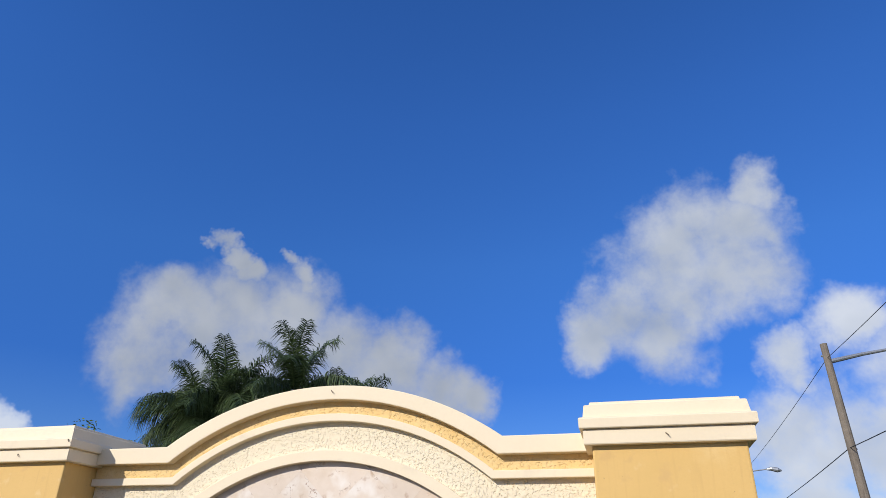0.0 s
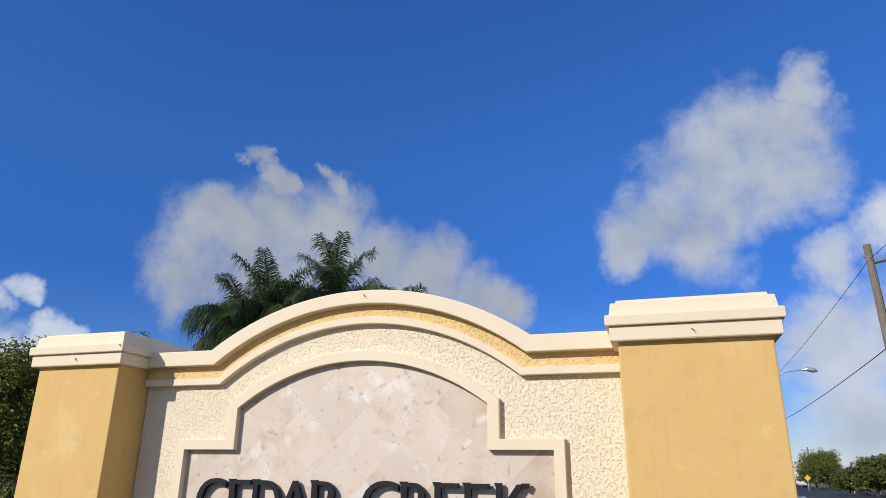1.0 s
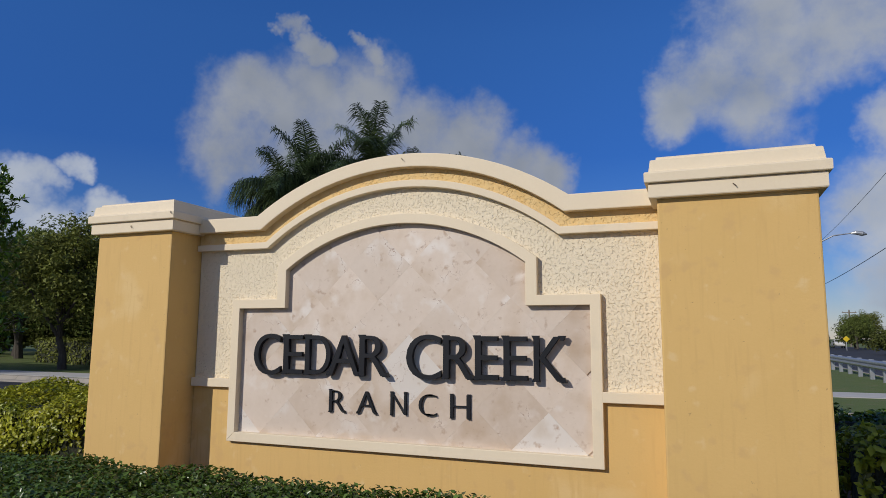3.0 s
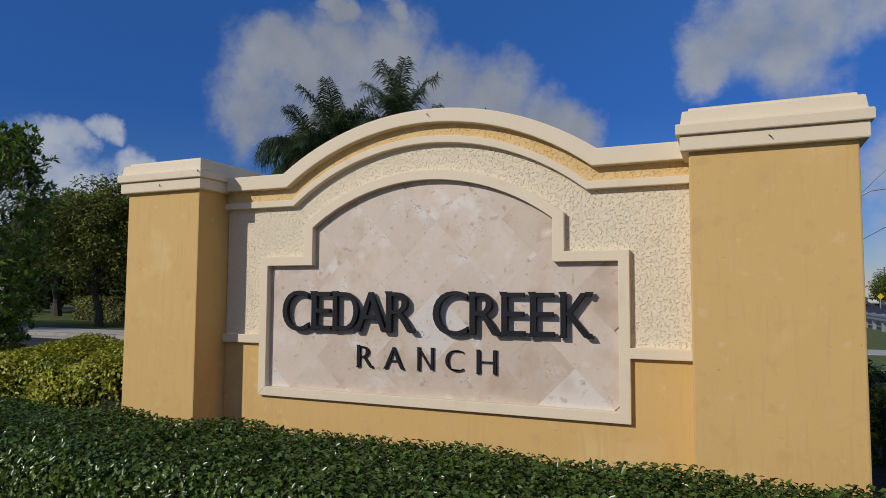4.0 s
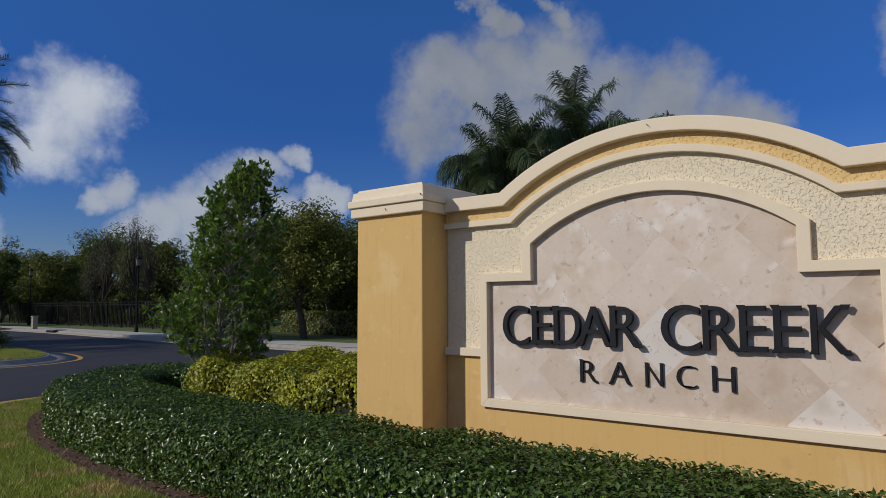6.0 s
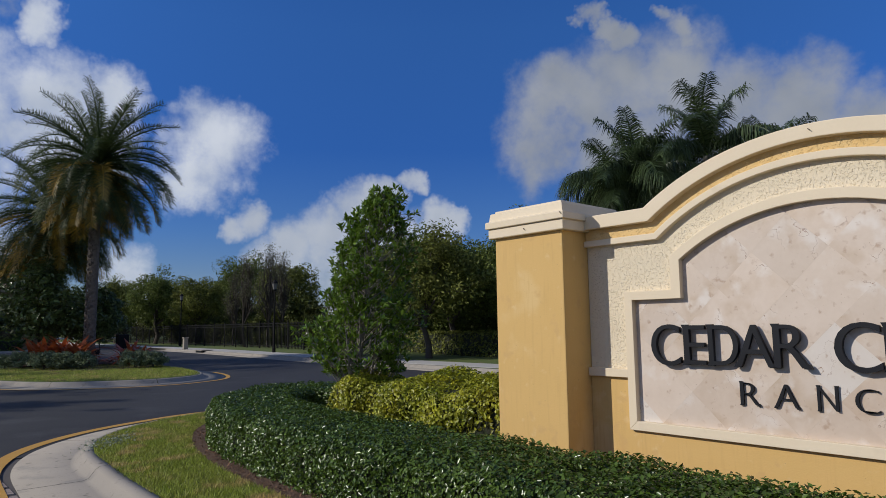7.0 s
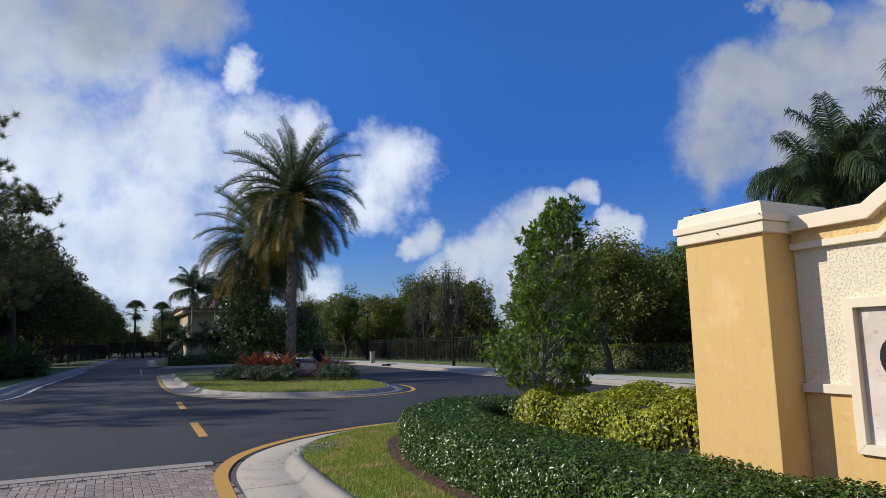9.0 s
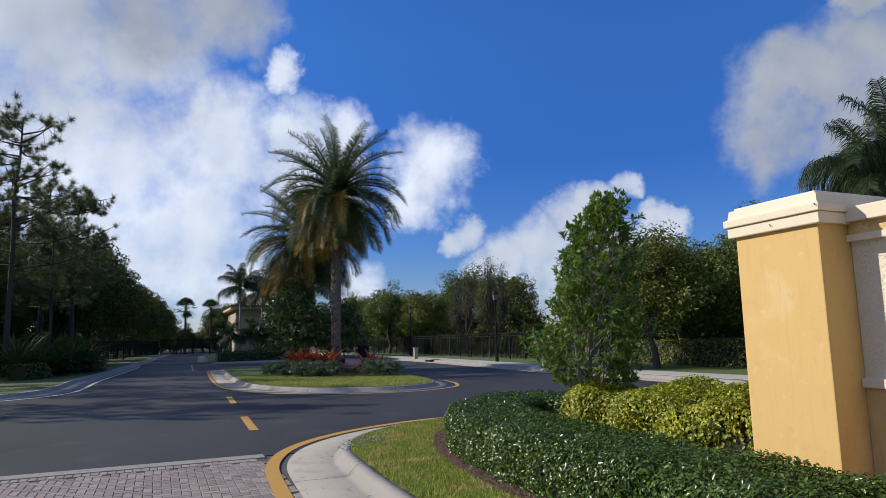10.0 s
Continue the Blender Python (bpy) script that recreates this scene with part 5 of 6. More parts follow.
for k, (x, y, w) in enumerate(((-37.6, -11.4, 2.4), (-47.0, -9.3, 3.4))):
    hedge("hedge", smooth_line([(x + w / 2, y - 0.35), (x, y), (x - w / 2, y + 0.2)], 4), 0.45, LAWN_Z, 0.85, 3500, 0.10, M_hedge, "low dark hedge beside the exit lane", 41 + k, uneven=0.1)


# ---------------------------------------------------------------- fences, gate, guardhouse, lamps
def iron_fence(label, a, b, h, bars, posts, name="iron_fence", category="fence", thick=0.02):
    a, b = Vector(a), Vector(b)
    t = thing(name, label, category, (a.x, a.y, 0))
    d = b - a
    L, ang = d.length, math.degrees(math.atan2(d.y, d.x))
    base = pose(0, 0, LAWN_Z, 0, 0, ang)
    for z in (0.18, h - 0.32, h - 0.12):
        part("rail", box_bm(0, L, -0.02, 0.02, z, z + 2.2 * thick), M_iron, t, m=base)
    bar = bpy.data.meshes.new("bar")
    bm = box_bm(-thick, thick, -thick, thick, 0.06, h)
    bm.to_mesh(bar)
    bm.free()
    bar.materials.append(M_iron)
    for k in range(bars):
        part("bar", bar, None, t, m=base @ pose(L * (k + 0.5) / bars, 0, 0))
    post = bpy.data.meshes.new("post")
    bm = box_bm(-0.04, 0.04, -0.04, 0.04, -0.1, h + 0.06)
    box_bm(-0.055, 0.055, -0.055, 0.055, h + 0.06, h + 0.10, 0, bm)
    bm.to_mesh(post)
    bm.free()
    post.materials.append(M_iron)
    for k in range(posts + 1):
        part("post", post, None, t, m=base @ pose(L * k / posts, 0, 0))
    return t


iron_fence("black iron fence beyond the exit lane", (-82, -12.2, 0), (-126, -5.6, 0), 2.3, 150, 18)
iron_fence("black iron fence along the far side of the entry lane", (-40, 18.6, 0), (-70, 20.0, 0), 2.0, 130, 12)
iron_fence("black iron fence along the far side of the entry lane", (-70, 20.0, 0), (-110, 21.0, 0), 2.0, 130, 16)
iron_fence("closed black iron gate leaf across the exit lane", (-126, -5.2, 0), (-125, 0.1, 0), 2.7, 34, 2, "gate", "gate", 0.035)
iron_fence("closed black iron gate leaf across the exit lane", (-125, 0.2, 0), (-124, 5.4, 0), 2.7, 34, 2, "gate", "gate", 0.035)


def guardhouse():
    x, y = -78.0, 5.7
    t = thing("guardhouse", "beige guardhouse with a hipped clay tile roof behind palms", "building", (x, y, LAWN_Z))
    w, d, h = 4.4, 3.6, 5.3
    bm = bmesh.new()
    # walls with an arched opening towards the road
    for x0, x1, y0, y1, z0, z1 in ((-w, w, d - 0.3, d, 0, h), (-w, -w + 0.3, -d, d - 0.3, 0, h), (-w + 0.3, w - 0.3, -d, -d + 0.3, 0, h), (w - 0.3, w, -d, -1.1, 0, h), (w - 0.3, w, 1.1, d - 0.3, 0, h), (w - 0.3, w, -1.1, 1.1, 3.7, h)):
        box_bm(x0, x1, y0, y1, z0, z1, 0, bm)
    part("wall", bm, M_house, t, "beige rendered wall")
    a = [(1.1 * math.cos(math.pi * k / 12), 2.6 + 1.1 * math.sin(math.pi * k / 12)) for k in range(13)]
    part("arch", ribbon([(q, 3.72) for q, z in a], a, -0.16, 0.16), M_house, t, m=pose(w - 0.14, 0, 0, 0, 0, 90))
    part("window", box_bm(w - 0.2, w - 0.17, -1.1, 1.1, 0.9, 3.7), M_dark, t, "dark glazing")
    part("door", box_bm(-0.5, 0.5, -d - 0.02, -d + 0.06, 0, 2.2, 0.01), M_dark, t, "dark glazed door")
    part("eaves", box_bm(-w - 0.6, w + 0.6, -d - 0.6, d + 0.6, h, h + 0.28, 0.03), M_trim, t, "cream eaves")
    # hipped roof with rows of rounded tiles
    V, F = [], []
    ew, ed, rise = w + 0.7, d + 0.7, 1.75
    rl = ew - ed
    for sgn in (-1, 1):
        for axis in (0, 1):
            length = (ew if axis == 0 else ed) * 2
            cols = int(length / 0.3)
            for c in range(cols):
                q = (c + 0.5) / cols * 2 - 1
                span = ew if axis == 0 else ed
                e0 = q * span
                reach = ed if axis == 0 else ew - rl
                room = min(1.0, (span - abs(e0)) / reach) if abs(e0) > (rl if axis == 0 else 0) else 1.0
                rows = max(1, int(7 * room))
                for r in range(rows):
                    f0, f1 = r / 7, min((r + 1.15) / 7, 1)
                    o = len(V)
                    for f, lift in ((f0, 0.06), (f1, 0.0)):
                        dist = (ed if axis == 0 else ew) - reach * f
                        for u, up in ((-0.15, 0.0), (-0.07, 0.09), (0.07, 0.09), (0.15, 0.0)):
                            z = h + 0.28 + rise * f + lift + up
                            V.append((e0 + u, sgn * dist, z) if axis == 0 else (sgn * dist, e0 + u, z))
                    F += [(o + k, o + k + 1, o + k + 5, o + k + 4) for k in range(3)]
    roof = part("roof", mesh_of("roof", [(-ew, -ed, h + 0.27), (ew, -ed, h + 0.27), (ew, ed, h + 0.27), (-ew, ed, h + 0.27), (-rl, 0, h + 0.27 + rise), (rl, 0, h + 0.27 + rise)],
                                [(0, 1, 5, 4), (1, 2, 5), (2, 3, 4, 5), (3, 0, 4), (3, 2, 1, 0)], M_roof), None, t, "hipped clay tile roof")
    part("roof_tiles", mesh_of("roof_tiles", V, F, M_roof), None, roof, kind="stuff")
    return t


guardhouse()


def post_lamp(x, y, h, label):
    t = thing("lamp_post", label, "street lamp", (x, y, LAWN_Z))
    part("pole", mesh_of("pole", *tube([(0, 0, -0.1), (0, 0, 0.3), (0, 0, 0.35), (0, 0, h)], [0.11, 0.11, 0.06, 0.045], 10), M_iron), None, t)
    part("collar", mesh_of("collar", *tube([(0, 0, h), (0, 0, h + 0.08), (0, 0, h + 0.12)], [0.05, 0.14, 0.14], 10), M_iron), None, t)
    part("lantern", mesh_of("lantern", *tube([(0, 0, h + 0.12), (0, 0, h + 0.5)], [0.11, 0.17], 6), M_lens), None, t, "frosted lantern glass")
    part("cap", mesh_of("cap", *tube([(0, 0, h + 0.5), (0, 0, h + 0.56), (0, 0, h + 0.72), (0, 0, h + 0.78)], [0.21, 0.19, 0.06, 0.01], 8), M_iron), None, t, "black lantern cap")
    return t


post_lamp(-37.3, 14.9, 3.9, "black lamp post with a lantern on the verge")
post_lamp(-62.0, 18.0, 4.2, "black lamp post with a lantern on the verge")
post_lamp(-88, -9.4, 4.2, "black lamp post with a lantern beside the exit lane")
# drain mouth, bollard and small fixtures
t = thing("concrete_post", "short pale concrete post beside the entry lane", "post", (-50.5, 14.2, LAWN_Z))
part("shaft", box_bm(-0.16, 0.16, -0.16, 0.16, -0.05, 0.85, 0.02), M_concrete, t)
part("cap", box_bm(-0.2, 0.2, -0.2, 0.2, 0.85, 0.93, 0.02), M_concrete, t)
t = thing("drain_mouth", "dark storm drain mouth in the kerb", "drain", (-45.6, 13.4, 0.0))
# solid dark box in place of the hollow; its colour stands for shade inside
part("opening", box_bm(-0.5, 0.5, -0.1, 0.2, 0.005, 0.16, 0.01), M_dark, t)
part("lid", box_bm(-0.65, 0.65, -0.12, 0.7, 0.162, 0.2, 0.01), M_concrete, t)
t = thing("landscape_spotlight", "small black spotlight in the island bed", "light", (-29.4, 2.6, 0.18))
part("stake", mesh_of("stake", *tube([(0, 0, -0.1), (0, 0, 0.45)], [0.035, 0.03], 8), M_galv), None, t)
part("head", mesh_of("head", *tube([(0, 0, 0.45), (-0.14, 0, 0.62)], [0.06, 0.09], 10), M_iron), None, t)
t = thing("call_box", "dark call box on a post at the rear of the island", "call box", (-33.0, 4.6, 0.1))
part("post", mesh_of("post", *tube([(0, 0, -0.05), (0, 0, 0.75)], [0.09, 0.08], 10), M_iron), None, t)
part("housing", box_bm(-0.22, 0.22, -0.26, 0.26, 0.7, 1.35, 0.05), M_iron, t, "dark rounded housing")
t = thing("barrier_arm", "white barrier arm before the guardhouse", "barrier", (-60.5, 7.0, 0.0))
part("cabinet", box_bm(-0.2, 0.2, -0.25, 0.25, -0.05, 1.15, 0.03), M_iron, t, "dark cabinet")
part("arm", box_bm(-0.03, 0.03, 0.25, 5.5, 1.0, 1.12, 0.01), M_paintW, t, "white arm")


# ---------------------------------------------------------------- the main road beyond the sign
def utility_pole(x, y, h, r, label, lamp=True, lean=(0, 0)):
    t = thing("utility_pole", label, "utility pole", (x, y, 0))
    part("pole", mesh_of("pole", *tube([(0, 0, -0.2), (lean[0] * 0.5, lean[1] * 0.5, h * 0.5), (lean[0], lean[1], h)], [r * 1.25, r, r * 0.8], 12), M_pole), None, t)
    for z, o in ((h - 0.55, -0.2), (h - 0.75, 0.2), (h * 0.60, 0.17)):
        part("insulator", mesh_of("insulator", *tube([(lean[0] * z / h, lean[1] * z / h, z), (lean[0] * z / h + o, lean[1] * z / h, z + 0.06)], [0.03, 0.045], 8), M_galv), None, t)
    if lamp:
        part("lamp_arm", mesh_of("lamp_arm", *tube([(lean[0], lean[1], h - 0.75), (lean[0] + 1.4, lean[1] + 0.3, h - 0.42), (lean[0] + 3.2, lean[1] + 0.6, h - 0.1)], [0.10, 0.075, 0.05], 10), M_galv), None, t, "tapered steel lamp arm")
        part("lamp_head", mesh_of("lamp_head", *tube([(lean[0] + 3.15, lean[1] + 0.6, h - 0.1), (lean[0] + 3.4, lean[1] + 0.64, h - 0.08), (lean[0] + 3.9, lean[1] + 0.7, h - 0.1)], [0.06, 0.15, 0.04], 10), M_galv), None, t, "cobra lamp head")
    return t


utility_pole(10.9, 23.8, 10.45, 0.17, "weathered wooden utility pole with a steel lamp arm", True, (-0.2, 0.0))
utility_pole(32.2, 162.4, 7.9, 0.17, "far wooden utility pole with a crossarm", False)
t = thing("street_lamp", "steel street lamp with a curved arm and cobra head", "street lamp", (10.1, 54.8, LAWN_Z))
part("pole", mesh_of("pole", *tube([(0, 0, -0.1), (0, 0, 8.6)], [0.13, 0.08], 10), M_galv), None, t)
part("arm", mesh_of("arm", *tube([(0, 0, 8.3), (0.8, 0, 8.9), (2.2, 0, 9.6), (3.6, 0, 9.75)], [0.06, 0.055, 0.05, 0.045], 8), M_galv), None, t)
part("lamp_head", mesh_of("lamp_head", *tube([(3.4, 0, 9.72), (3.75, 0, 9.76), (4.2, 0, 9.66), (4.5, 0, 9.6)], [0.07, 0.17, 0.2, 0.05], 10), M_galv), None, t)


def wire(a, b, sag, r, label):
    a, b = Vector(a), Vector(b)
    pts = [a.lerp(b, k / 24) - Vector((0, 0, sag * 4 * (k / 24) * (1 - k / 24))) for k in range(25)]
    tagged(part("cable", mesh_of("cable", *tube(pts, [r] * 25, 5), M_wire)), label, "cable", "overhead cables")


LINE = Vector((math.sin(radians(0.5)), math.cos(radians(0.5)), 0))
for z, r, sag, word in ((9.85, 0.012, 0.9, "thin"), (6.35, 0.018, 0.7, "thick")):
    a = Vector((10.7, 23.8, z))
    wire(a, a + LINE * 60, sag, r, word + " black overhead cable running on past the sign")
    wire(a, a - LINE * 55 + Vector((0, 0, 0.5)), sag, r, word + " black overhead cable from the utility pole")

t = thing("crossarm", "wooden crossarm on the far utility pole", "crossarm", (32.2, 162.4, 7.3))
part("beam", box_bm(-1.4, 1.4, -0.07, 0.07, -0.08, 0.08, 0.01), M_pole, t)
for q in (-1.2, 0.0, 1.2):
    part("insulator", mesh_of("insulator", *tube([(q, 0, 0.08), (q, 0, 0.3)], [0.05, 0.07], 8), M_galv), None, t)


def guardrail():
    t = thing("guardrail", "galvanised steel guardrail along the main road", "guardrail", (8.0, 18.0, LAWN_Z))
    prof = [(0.0, 0.42), (-0.07, 0.47), (-0.07, 0.52), (0.0, 0.57), (-0.07, 0.62), (-0.07, 0.67), (0.0, 0.72), (0.01, 0.72), (0.01, 0.42)]
    v, f = sweep([Vector((0, 2.0 * k, 0)) for k in range(30)], [(-o, z) for o, z in prof])
    part("beam", mesh_of("beam", v, f, M_galv), None, t)
    post = bpy.data.meshes.new("post")
    bm = box_bm(0.03, 0.17, -0.09, 0.09, -0.1, 0.74, 0.008)
    bm.to_mesh(post)
    bm.free()
    post.materials.append(M_galv)
    for k in range(30):
        part("post", post, None, t, m=pose(0, 2.0 * k, 0))


guardrail()


def car(x, y, turn, paint, label):
    t = thing("car", label, "car", (x, y, 0))
    t.matrix_basis = pose(x, y, 0, 0, 0, turn)
    side = [(-2.2, 0.35), (2.15, 0.35), (2.25, 0.6), (2.15, 0.82), (1.2, 0.95), (0.45, 1.42), (-1.0, 1.46), (-1.75, 1.02), (-2.2, 0.95), (-2.3, 0.6)]
    bm = bmesh.new()
    vs = [bm.verts.new((a, -0.86 if b < 1 else -0.68, b)) for a, b in side]
    ws = [bm.verts.new((a, 0.86 if b < 1 else 0.68, b)) for a, b in side]
    bm.faces.new(vs)
    bm.faces.new(ws[::-1])
    for k in range(len(side)):
        bm.faces.new((vs[k], ws[k], ws[(k + 1) % len(side)], vs[(k + 1) % len(side)]))
    bmesh.ops.recalc_face_normals(bm, faces=bm.faces)
    bmesh.ops.bevel(bm, geom=bm.edges[:], offset=0.05, segments=2, affect="EDGES")
    part("body", bm, paint, t)
    for s in (-1, 1):
        part("side_window", box_bm(-1.1, 0.55, s * 0.78 - 0.02, s * 0.78 + 0.02, 1.02, 1.34, 0.01), M_dark, t)
        for wx in (-1.35, 1.4):
            wh = part("wheel", mesh_of("wheel", *tube([(wx, s * 0.72, 0.33), (wx, s * 0.9, 0.33)], [0.33, 0.33], 16), M_tyre), None, t)
            part("rim", mesh_of("rim", *tube([(wx, s * 0.88, 0.33), (wx, s * 0.915, 0.33)], [0.2, 0.18], 12), M_galv), None, wh)
    part("windscreen", box_bm(-0.02, 0.02, -0.6, 0.6, -0.3, 0.3), M_dark, t, m=pose(0.86, 0, 1.2, 0, -58, 0))
    part("rear_window", box_bm(-0.02, 0.02, -0.6, 0.6, -0.25, 0.25), M_dark, t, m=pose(-1.42, 0, 1.26, 0, 58, 0))
    for s in (-0.6, 0.6):
        part("headlight", box_bm(2.17, 2.24, s - 0.16, s + 0.16, 0.62, 0.76, 0.02), M_lens, t)


car(21.5, 128, 92, M_carA, "grey saloon car far along the main road")
car(25.0, 134, 88, M_carB, "white saloon car far along the main road")
car(18.6, 140, 90, M_carA, "dark saloon car waiting far along the main road")


def road_sign(x, y, h, face, mat, label, rot=0):
    t = thing("road_sign", label, "road sign", (x, y, 0))
    part("post", mesh_of("post", *tube([(0, 0, -0.1), (0, 0, h)], [0.05, 0.05], 8), M_galv), None, t)
    part("plate", box_bm(-face, face, -0.015, 0.015, -face, face, 0.01), mat, t, m=pose(0, -0.07, h - face, 0, rot, 0))


road_sign(20.5, 100, 1.9, 0.3, M_signyel, "yellow diamond warning sign beside the road", 45)
t = thing("billboard", "white roadside board with a blue mark", "sign", (24.0, 86, 0))
for q in (-1.3, 1.3):
    part("post", mesh_of("post", *tube([(q, 0, -0.1), (q, 0, 2.3)], [0.07, 0.07], 8), M_galv), None, t)
part("board", box_bm(-1.7, 1.7, -0.2, -0.09, 0.5, 2.3, 0.02), M_paintW, t)
part("mark", mesh_of("mark", [(-0.8, -0.21, 0.9), (0.8, -0.21, 0.9), (0, -0.21, 2.0), (-0.8, -0.2, 0.9), (0.8, -0.2, 0.9), (0, -0.2, 2.0)], [(0, 1, 2), (5, 4, 3), (0, 3, 4, 1), (1, 4, 5, 2), (2, 5, 3, 0)], M_signblue), None, t, "blue triangle mark")
for x, y, s in ((24, 112, 0.8), (12, 150, 0.9), (4, 148, 0.9), (29, 130, 1.0), (18, 165, 1.0), (8, 170, 1.0)):
    put(R.choice((oak_a, oak_b)), x, y, R.uniform(0, 360), s)
for x, y, q in ((20.5, 78, 1.3), (23.5, 76, 1.9), (26.5, 80, 2.1), (29.5, 77, 2.1), (33, 80, 2.3), (35.5, 84, 2.3), (22, 74, 1.7), (25, 78, 2.0), (28.5, 82, 2.2), (32, 84, 2.2), (36, 90, 2.3), (30, 74, 1.8), (10, 128, 2.0), (15, 131, 2.2), (20, 127, 2.0), (5, 126, 2.0), (26, 125, 2.4), (34, 122, 2.4)):
    put(under, x, y, 50 * q, q, 0, "rounded dark shrub tree beside the main road")
put(fp, 13.5, 120, 30, 0.62, 0, "distant fan palm beside the main road")


# ---------------------------------------------------------------- grass, mulch chips and pavers
def blades(name, label, region, count, length, seed, z):
    """Grass blades over a region test."""
    rng = np.random.default_rng(seed)
    x0, x1, y0, y1, inside = region
    xy = np.stack([rng.uniform(x0, x1, count), rng.uniform(y0, y1, count)], 1)
    xy = xy[inside(xy[:, 0], xy[:, 1])]
    n = len(xy)
    c = np.concatenate([xy, np.full((n, 1), z)], 1)
    a = rng.uniform(0, 2 * math.pi, n)
    side = np.stack([np.cos(a), np.sin(a), np.zeros(n)], 1) * 0.0055
    tip = np.stack([rng.normal(0, 0.45, n), rng.normal(0, 0.45, n), np.ones(n)], 1) * (length * rng.uniform(0.5, 1.2, n))[:, None]
    V = np.stack([c - side, c + side, c + tip], 1).reshape(-1, 3)
    me = bpy.data.meshes.new(name)
    me.vertices.add(n * 3)
    me.vertices.foreach_set("co", V.ravel())
    me.loops.add(n * 3)
    me.loops.foreach_set("vertex_index", np.arange(n * 3))
    me.polygons.add(n)
    me.polygons.foreach_set("loop_start", np.arange(n) * 3)
    me.materials.append(M_grass)
    me.update(calc_edges=True)
    return tagged(part(name, me), label, "grass", kind="stuff")


def within(poly):
    P = np.array([(p.x, p.y) for p in poly])

    def test(x, y):
        r = np.zeros(len(x), bool)
        for (ax, ay), (bx, by) in zip(P, np.roll(P, -1, axis=0)):
            hit = ((ay > y) != (by > y)) & (x < (bx - ax) * (y - ay) / (by - ay + 1e-12) + ax)
            r ^= hit
        return r
    return test


in_lawn, in_bed = within(offset_line(median_line, 0.16)), within(bed)
blades("grass", "short green and straw lawn grass before the hedge", (-10.6, -2.5, -3.4, 2.5, lambda x, y: in_lawn(x, y) & ~in_bed(x, y)), 260000, 0.046, 91, LAWN_Z)
in_isl = within(offset_line(island_line, 0.2))
blades("grass", "short green lawn grass on the palm island", (-30, -19.4, -2.6, 4.5, in_isl), 60000, 0.07, 92, LAWN_Z + 0.02)
rng = np.random.default_rng(93)
n = 16000
pos = np.stack([rng.uniform(-9.5, 2.5, n), rng.uniform(-2.45, 1.6, n), np.full(n, BED_Z + 0.008)], 1)
pos = pos[in_bed(pos[:, 0], pos[:, 1])]
tagged(part("mulch_chips", leaf_mesh("mulch_chips", pos, rng.normal(0, 0.35, pos.shape) + np.array([0, 0, 1]), M_chip, 0.05, 0.35, rng, 0.1)), "loose brown bark chips over the bed", "mulch", kind="stuff")

# pale ground cover at the edge of the lawn
M_pale = leaf_material("pale_ground_cover", (0.42, 0.45, 0.36), (0.16, 0.22, 0.10), 0.5, 0.4, 0.2, 6.0)
n = 900
pos = np.stack([rng.normal(0, 0.30, n), rng.normal(0, 0.13, n), np.abs(rng.normal(0.02, 0.02, n))], 1)
turned = np.array(pose(0, 0, 0, 0, 0, -35))[:3, :3]
patch = tagged(part("ground_cover", leaf_mesh("ground_cover", pos @ turned.T, rng.normal(0, 0.5, pos.shape) + np.array([0, 0, 1]), M_pale, 0.035, 0.55, rng, 0.2)),
               "patch of pale low ground cover at the lawn's edge", "plant")
patch.location = (-8.0, -2.62, LAWN_Z)

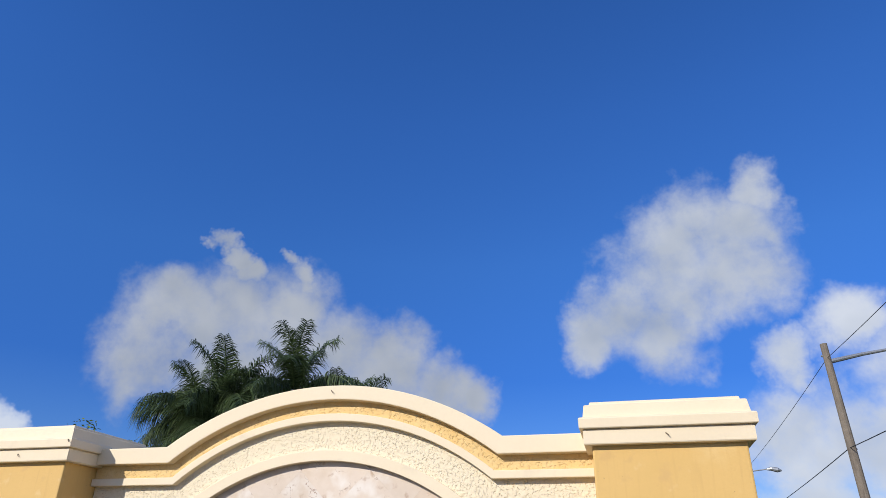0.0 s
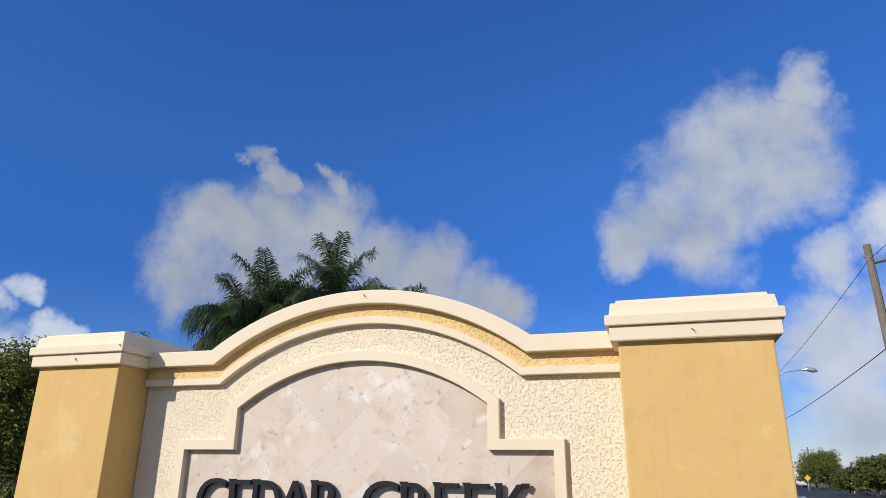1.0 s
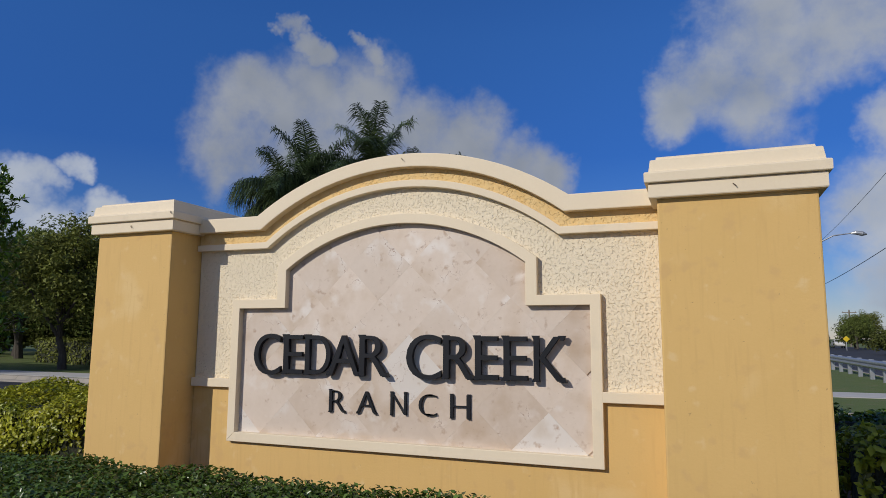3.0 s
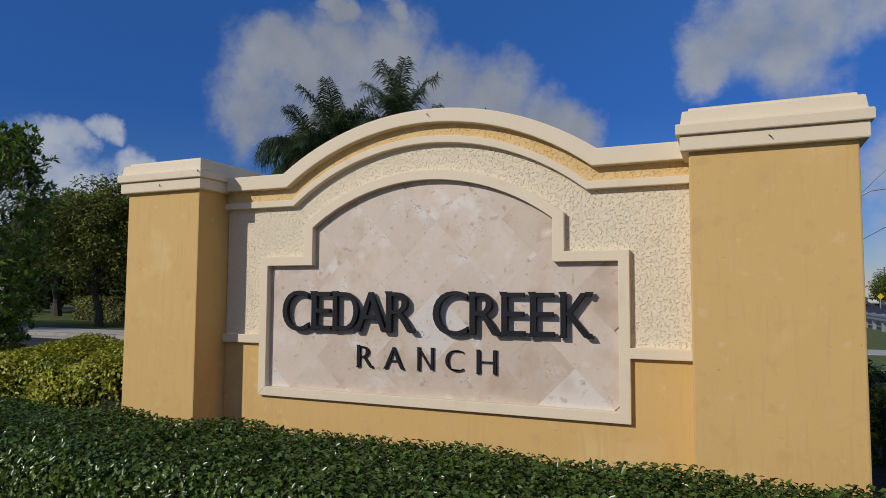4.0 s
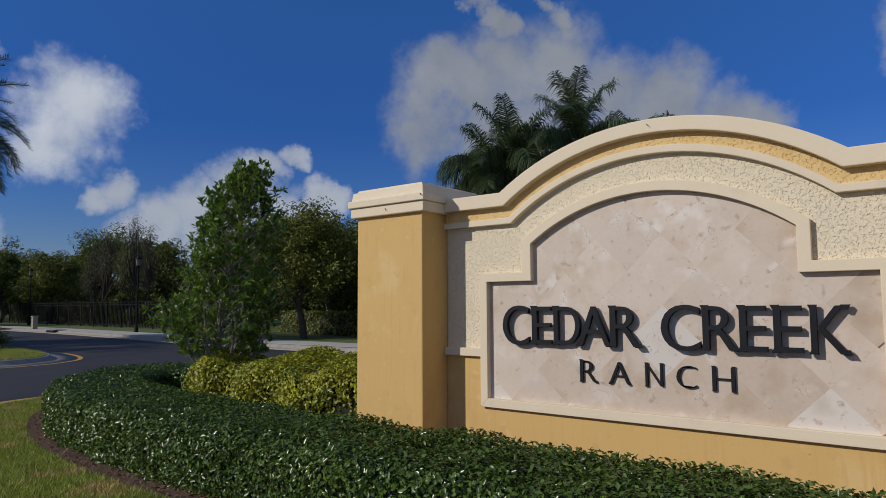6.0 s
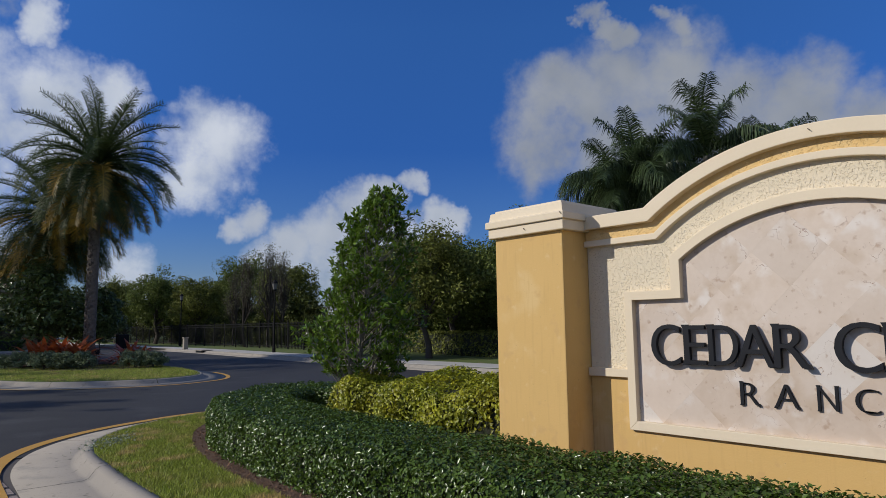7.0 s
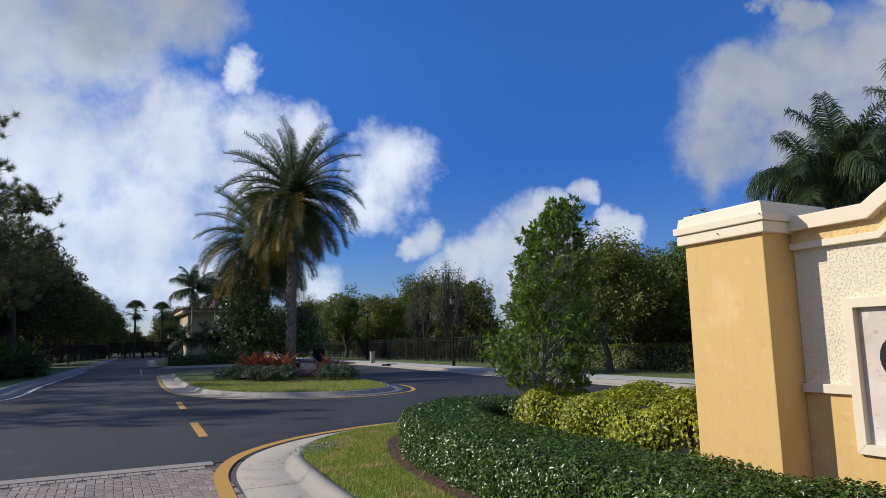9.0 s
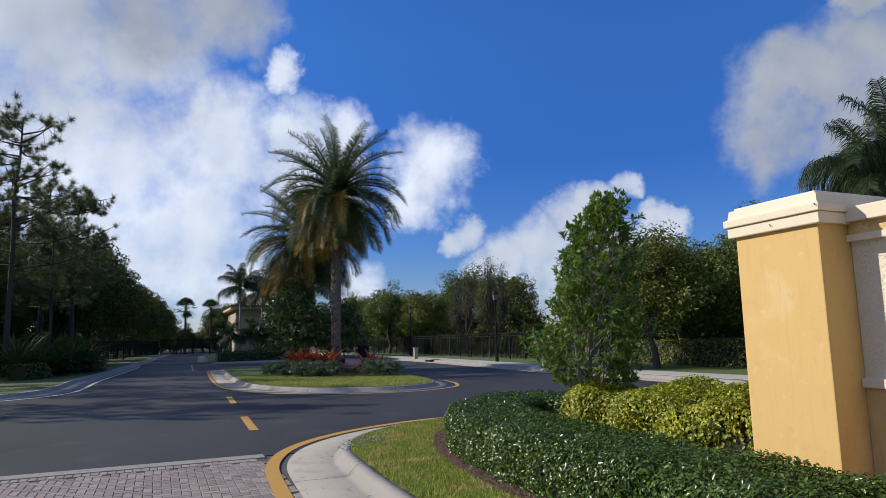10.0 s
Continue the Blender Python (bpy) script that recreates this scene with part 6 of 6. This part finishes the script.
# herringbone pavers
PW, PL, G = 0.1, 0.2, 0.006
apron = tagged(new("paver_apron"), "reddish brown brick pavers in a herringbone pattern", "paving", kind="structure")
bm = box_bm(-PL / 2 + G / 2, PL / 2 - G / 2, -PW / 2 + G / 2, PW / 2 - G / 2, -0.05, 0.0)
top_edges = [e for e in bm.edges if all(q.co.z > -0.01 for q in e.verts)]
bmesh.ops.bevel(bm, geom=top_edges, offset=0.005, segments=1, affect="EDGES")
brick_me = bpy.data.meshes.new("brick")
bm.to_mesh(brick_me)
bm.free()
brick_me.materials.append(M_paver)
bv = np.array([q.co[:] for q in brick_me.vertices])
bf = [tuple(p.vertices) for p in brick_me.polygons]
rng = np.random.default_rng(95)
near_count, RV, RF = 0, [], []
edge_test = within([Vector((p.x, p.y, 0)) for p in offset_line([q for q in median_line if q.y < 0], -0.72)] + [Vector((9, 20, 0)), Vector((-9, 20, 0))])
u = PW
cells = []
for i in range(42):
    for j in range(82):
        k = (i - j) % 4
        if k == 0:
            cells.append((-8.08 + (i + 1) * u, -12.0 + (j + 0.5) * u, 0))
        elif k == 3:
            cells.append((-8.08 + (i + 0.5) * u, -12.0 + (j + 1) * u, 90))
for y in np.arange(-12, -4.1, PW):
    cells.append((-8.21, y, 0))
seen = set()
for cx, cy, turn in cells:
    soldier = abs(cx + 8.21) < 1e-6
    if not (-8.4 < cx < -4.4 and -11.5 < cy < -4.0) or (cx < -8.06 and not soldier):
        continue
    if bool(edge_test(np.array([cx]), np.array([cy]))[0]):
        continue
    key = (round(cx * 100), round(cy * 100), turn)
    if key in seen:
        continue
    seen.add(key)
    z = -0.002 + 0.002 * rng.random()
    m = pose(cx, cy, z, rng.normal(0, 0.5), rng.normal(0, 0.5), turn + rng.normal(0, 0.6))
    if near_count < 300 and cx < -6.2 and cy > -6.4:
        part("brick", brick_me, None, apron, m=m)
        near_count += 1
    else:
        M = np.array(m)
        o = len(RV)
        RV += [tuple(q) for q in bv @ M[:3, :3].T + M[:3, 3]]
        RF += [tuple(k + o for k in q) for q in bf]
part("brick_field", mesh_of("brick_field", RV, RF, M_paver_rest), None, apron, kind="stuff")
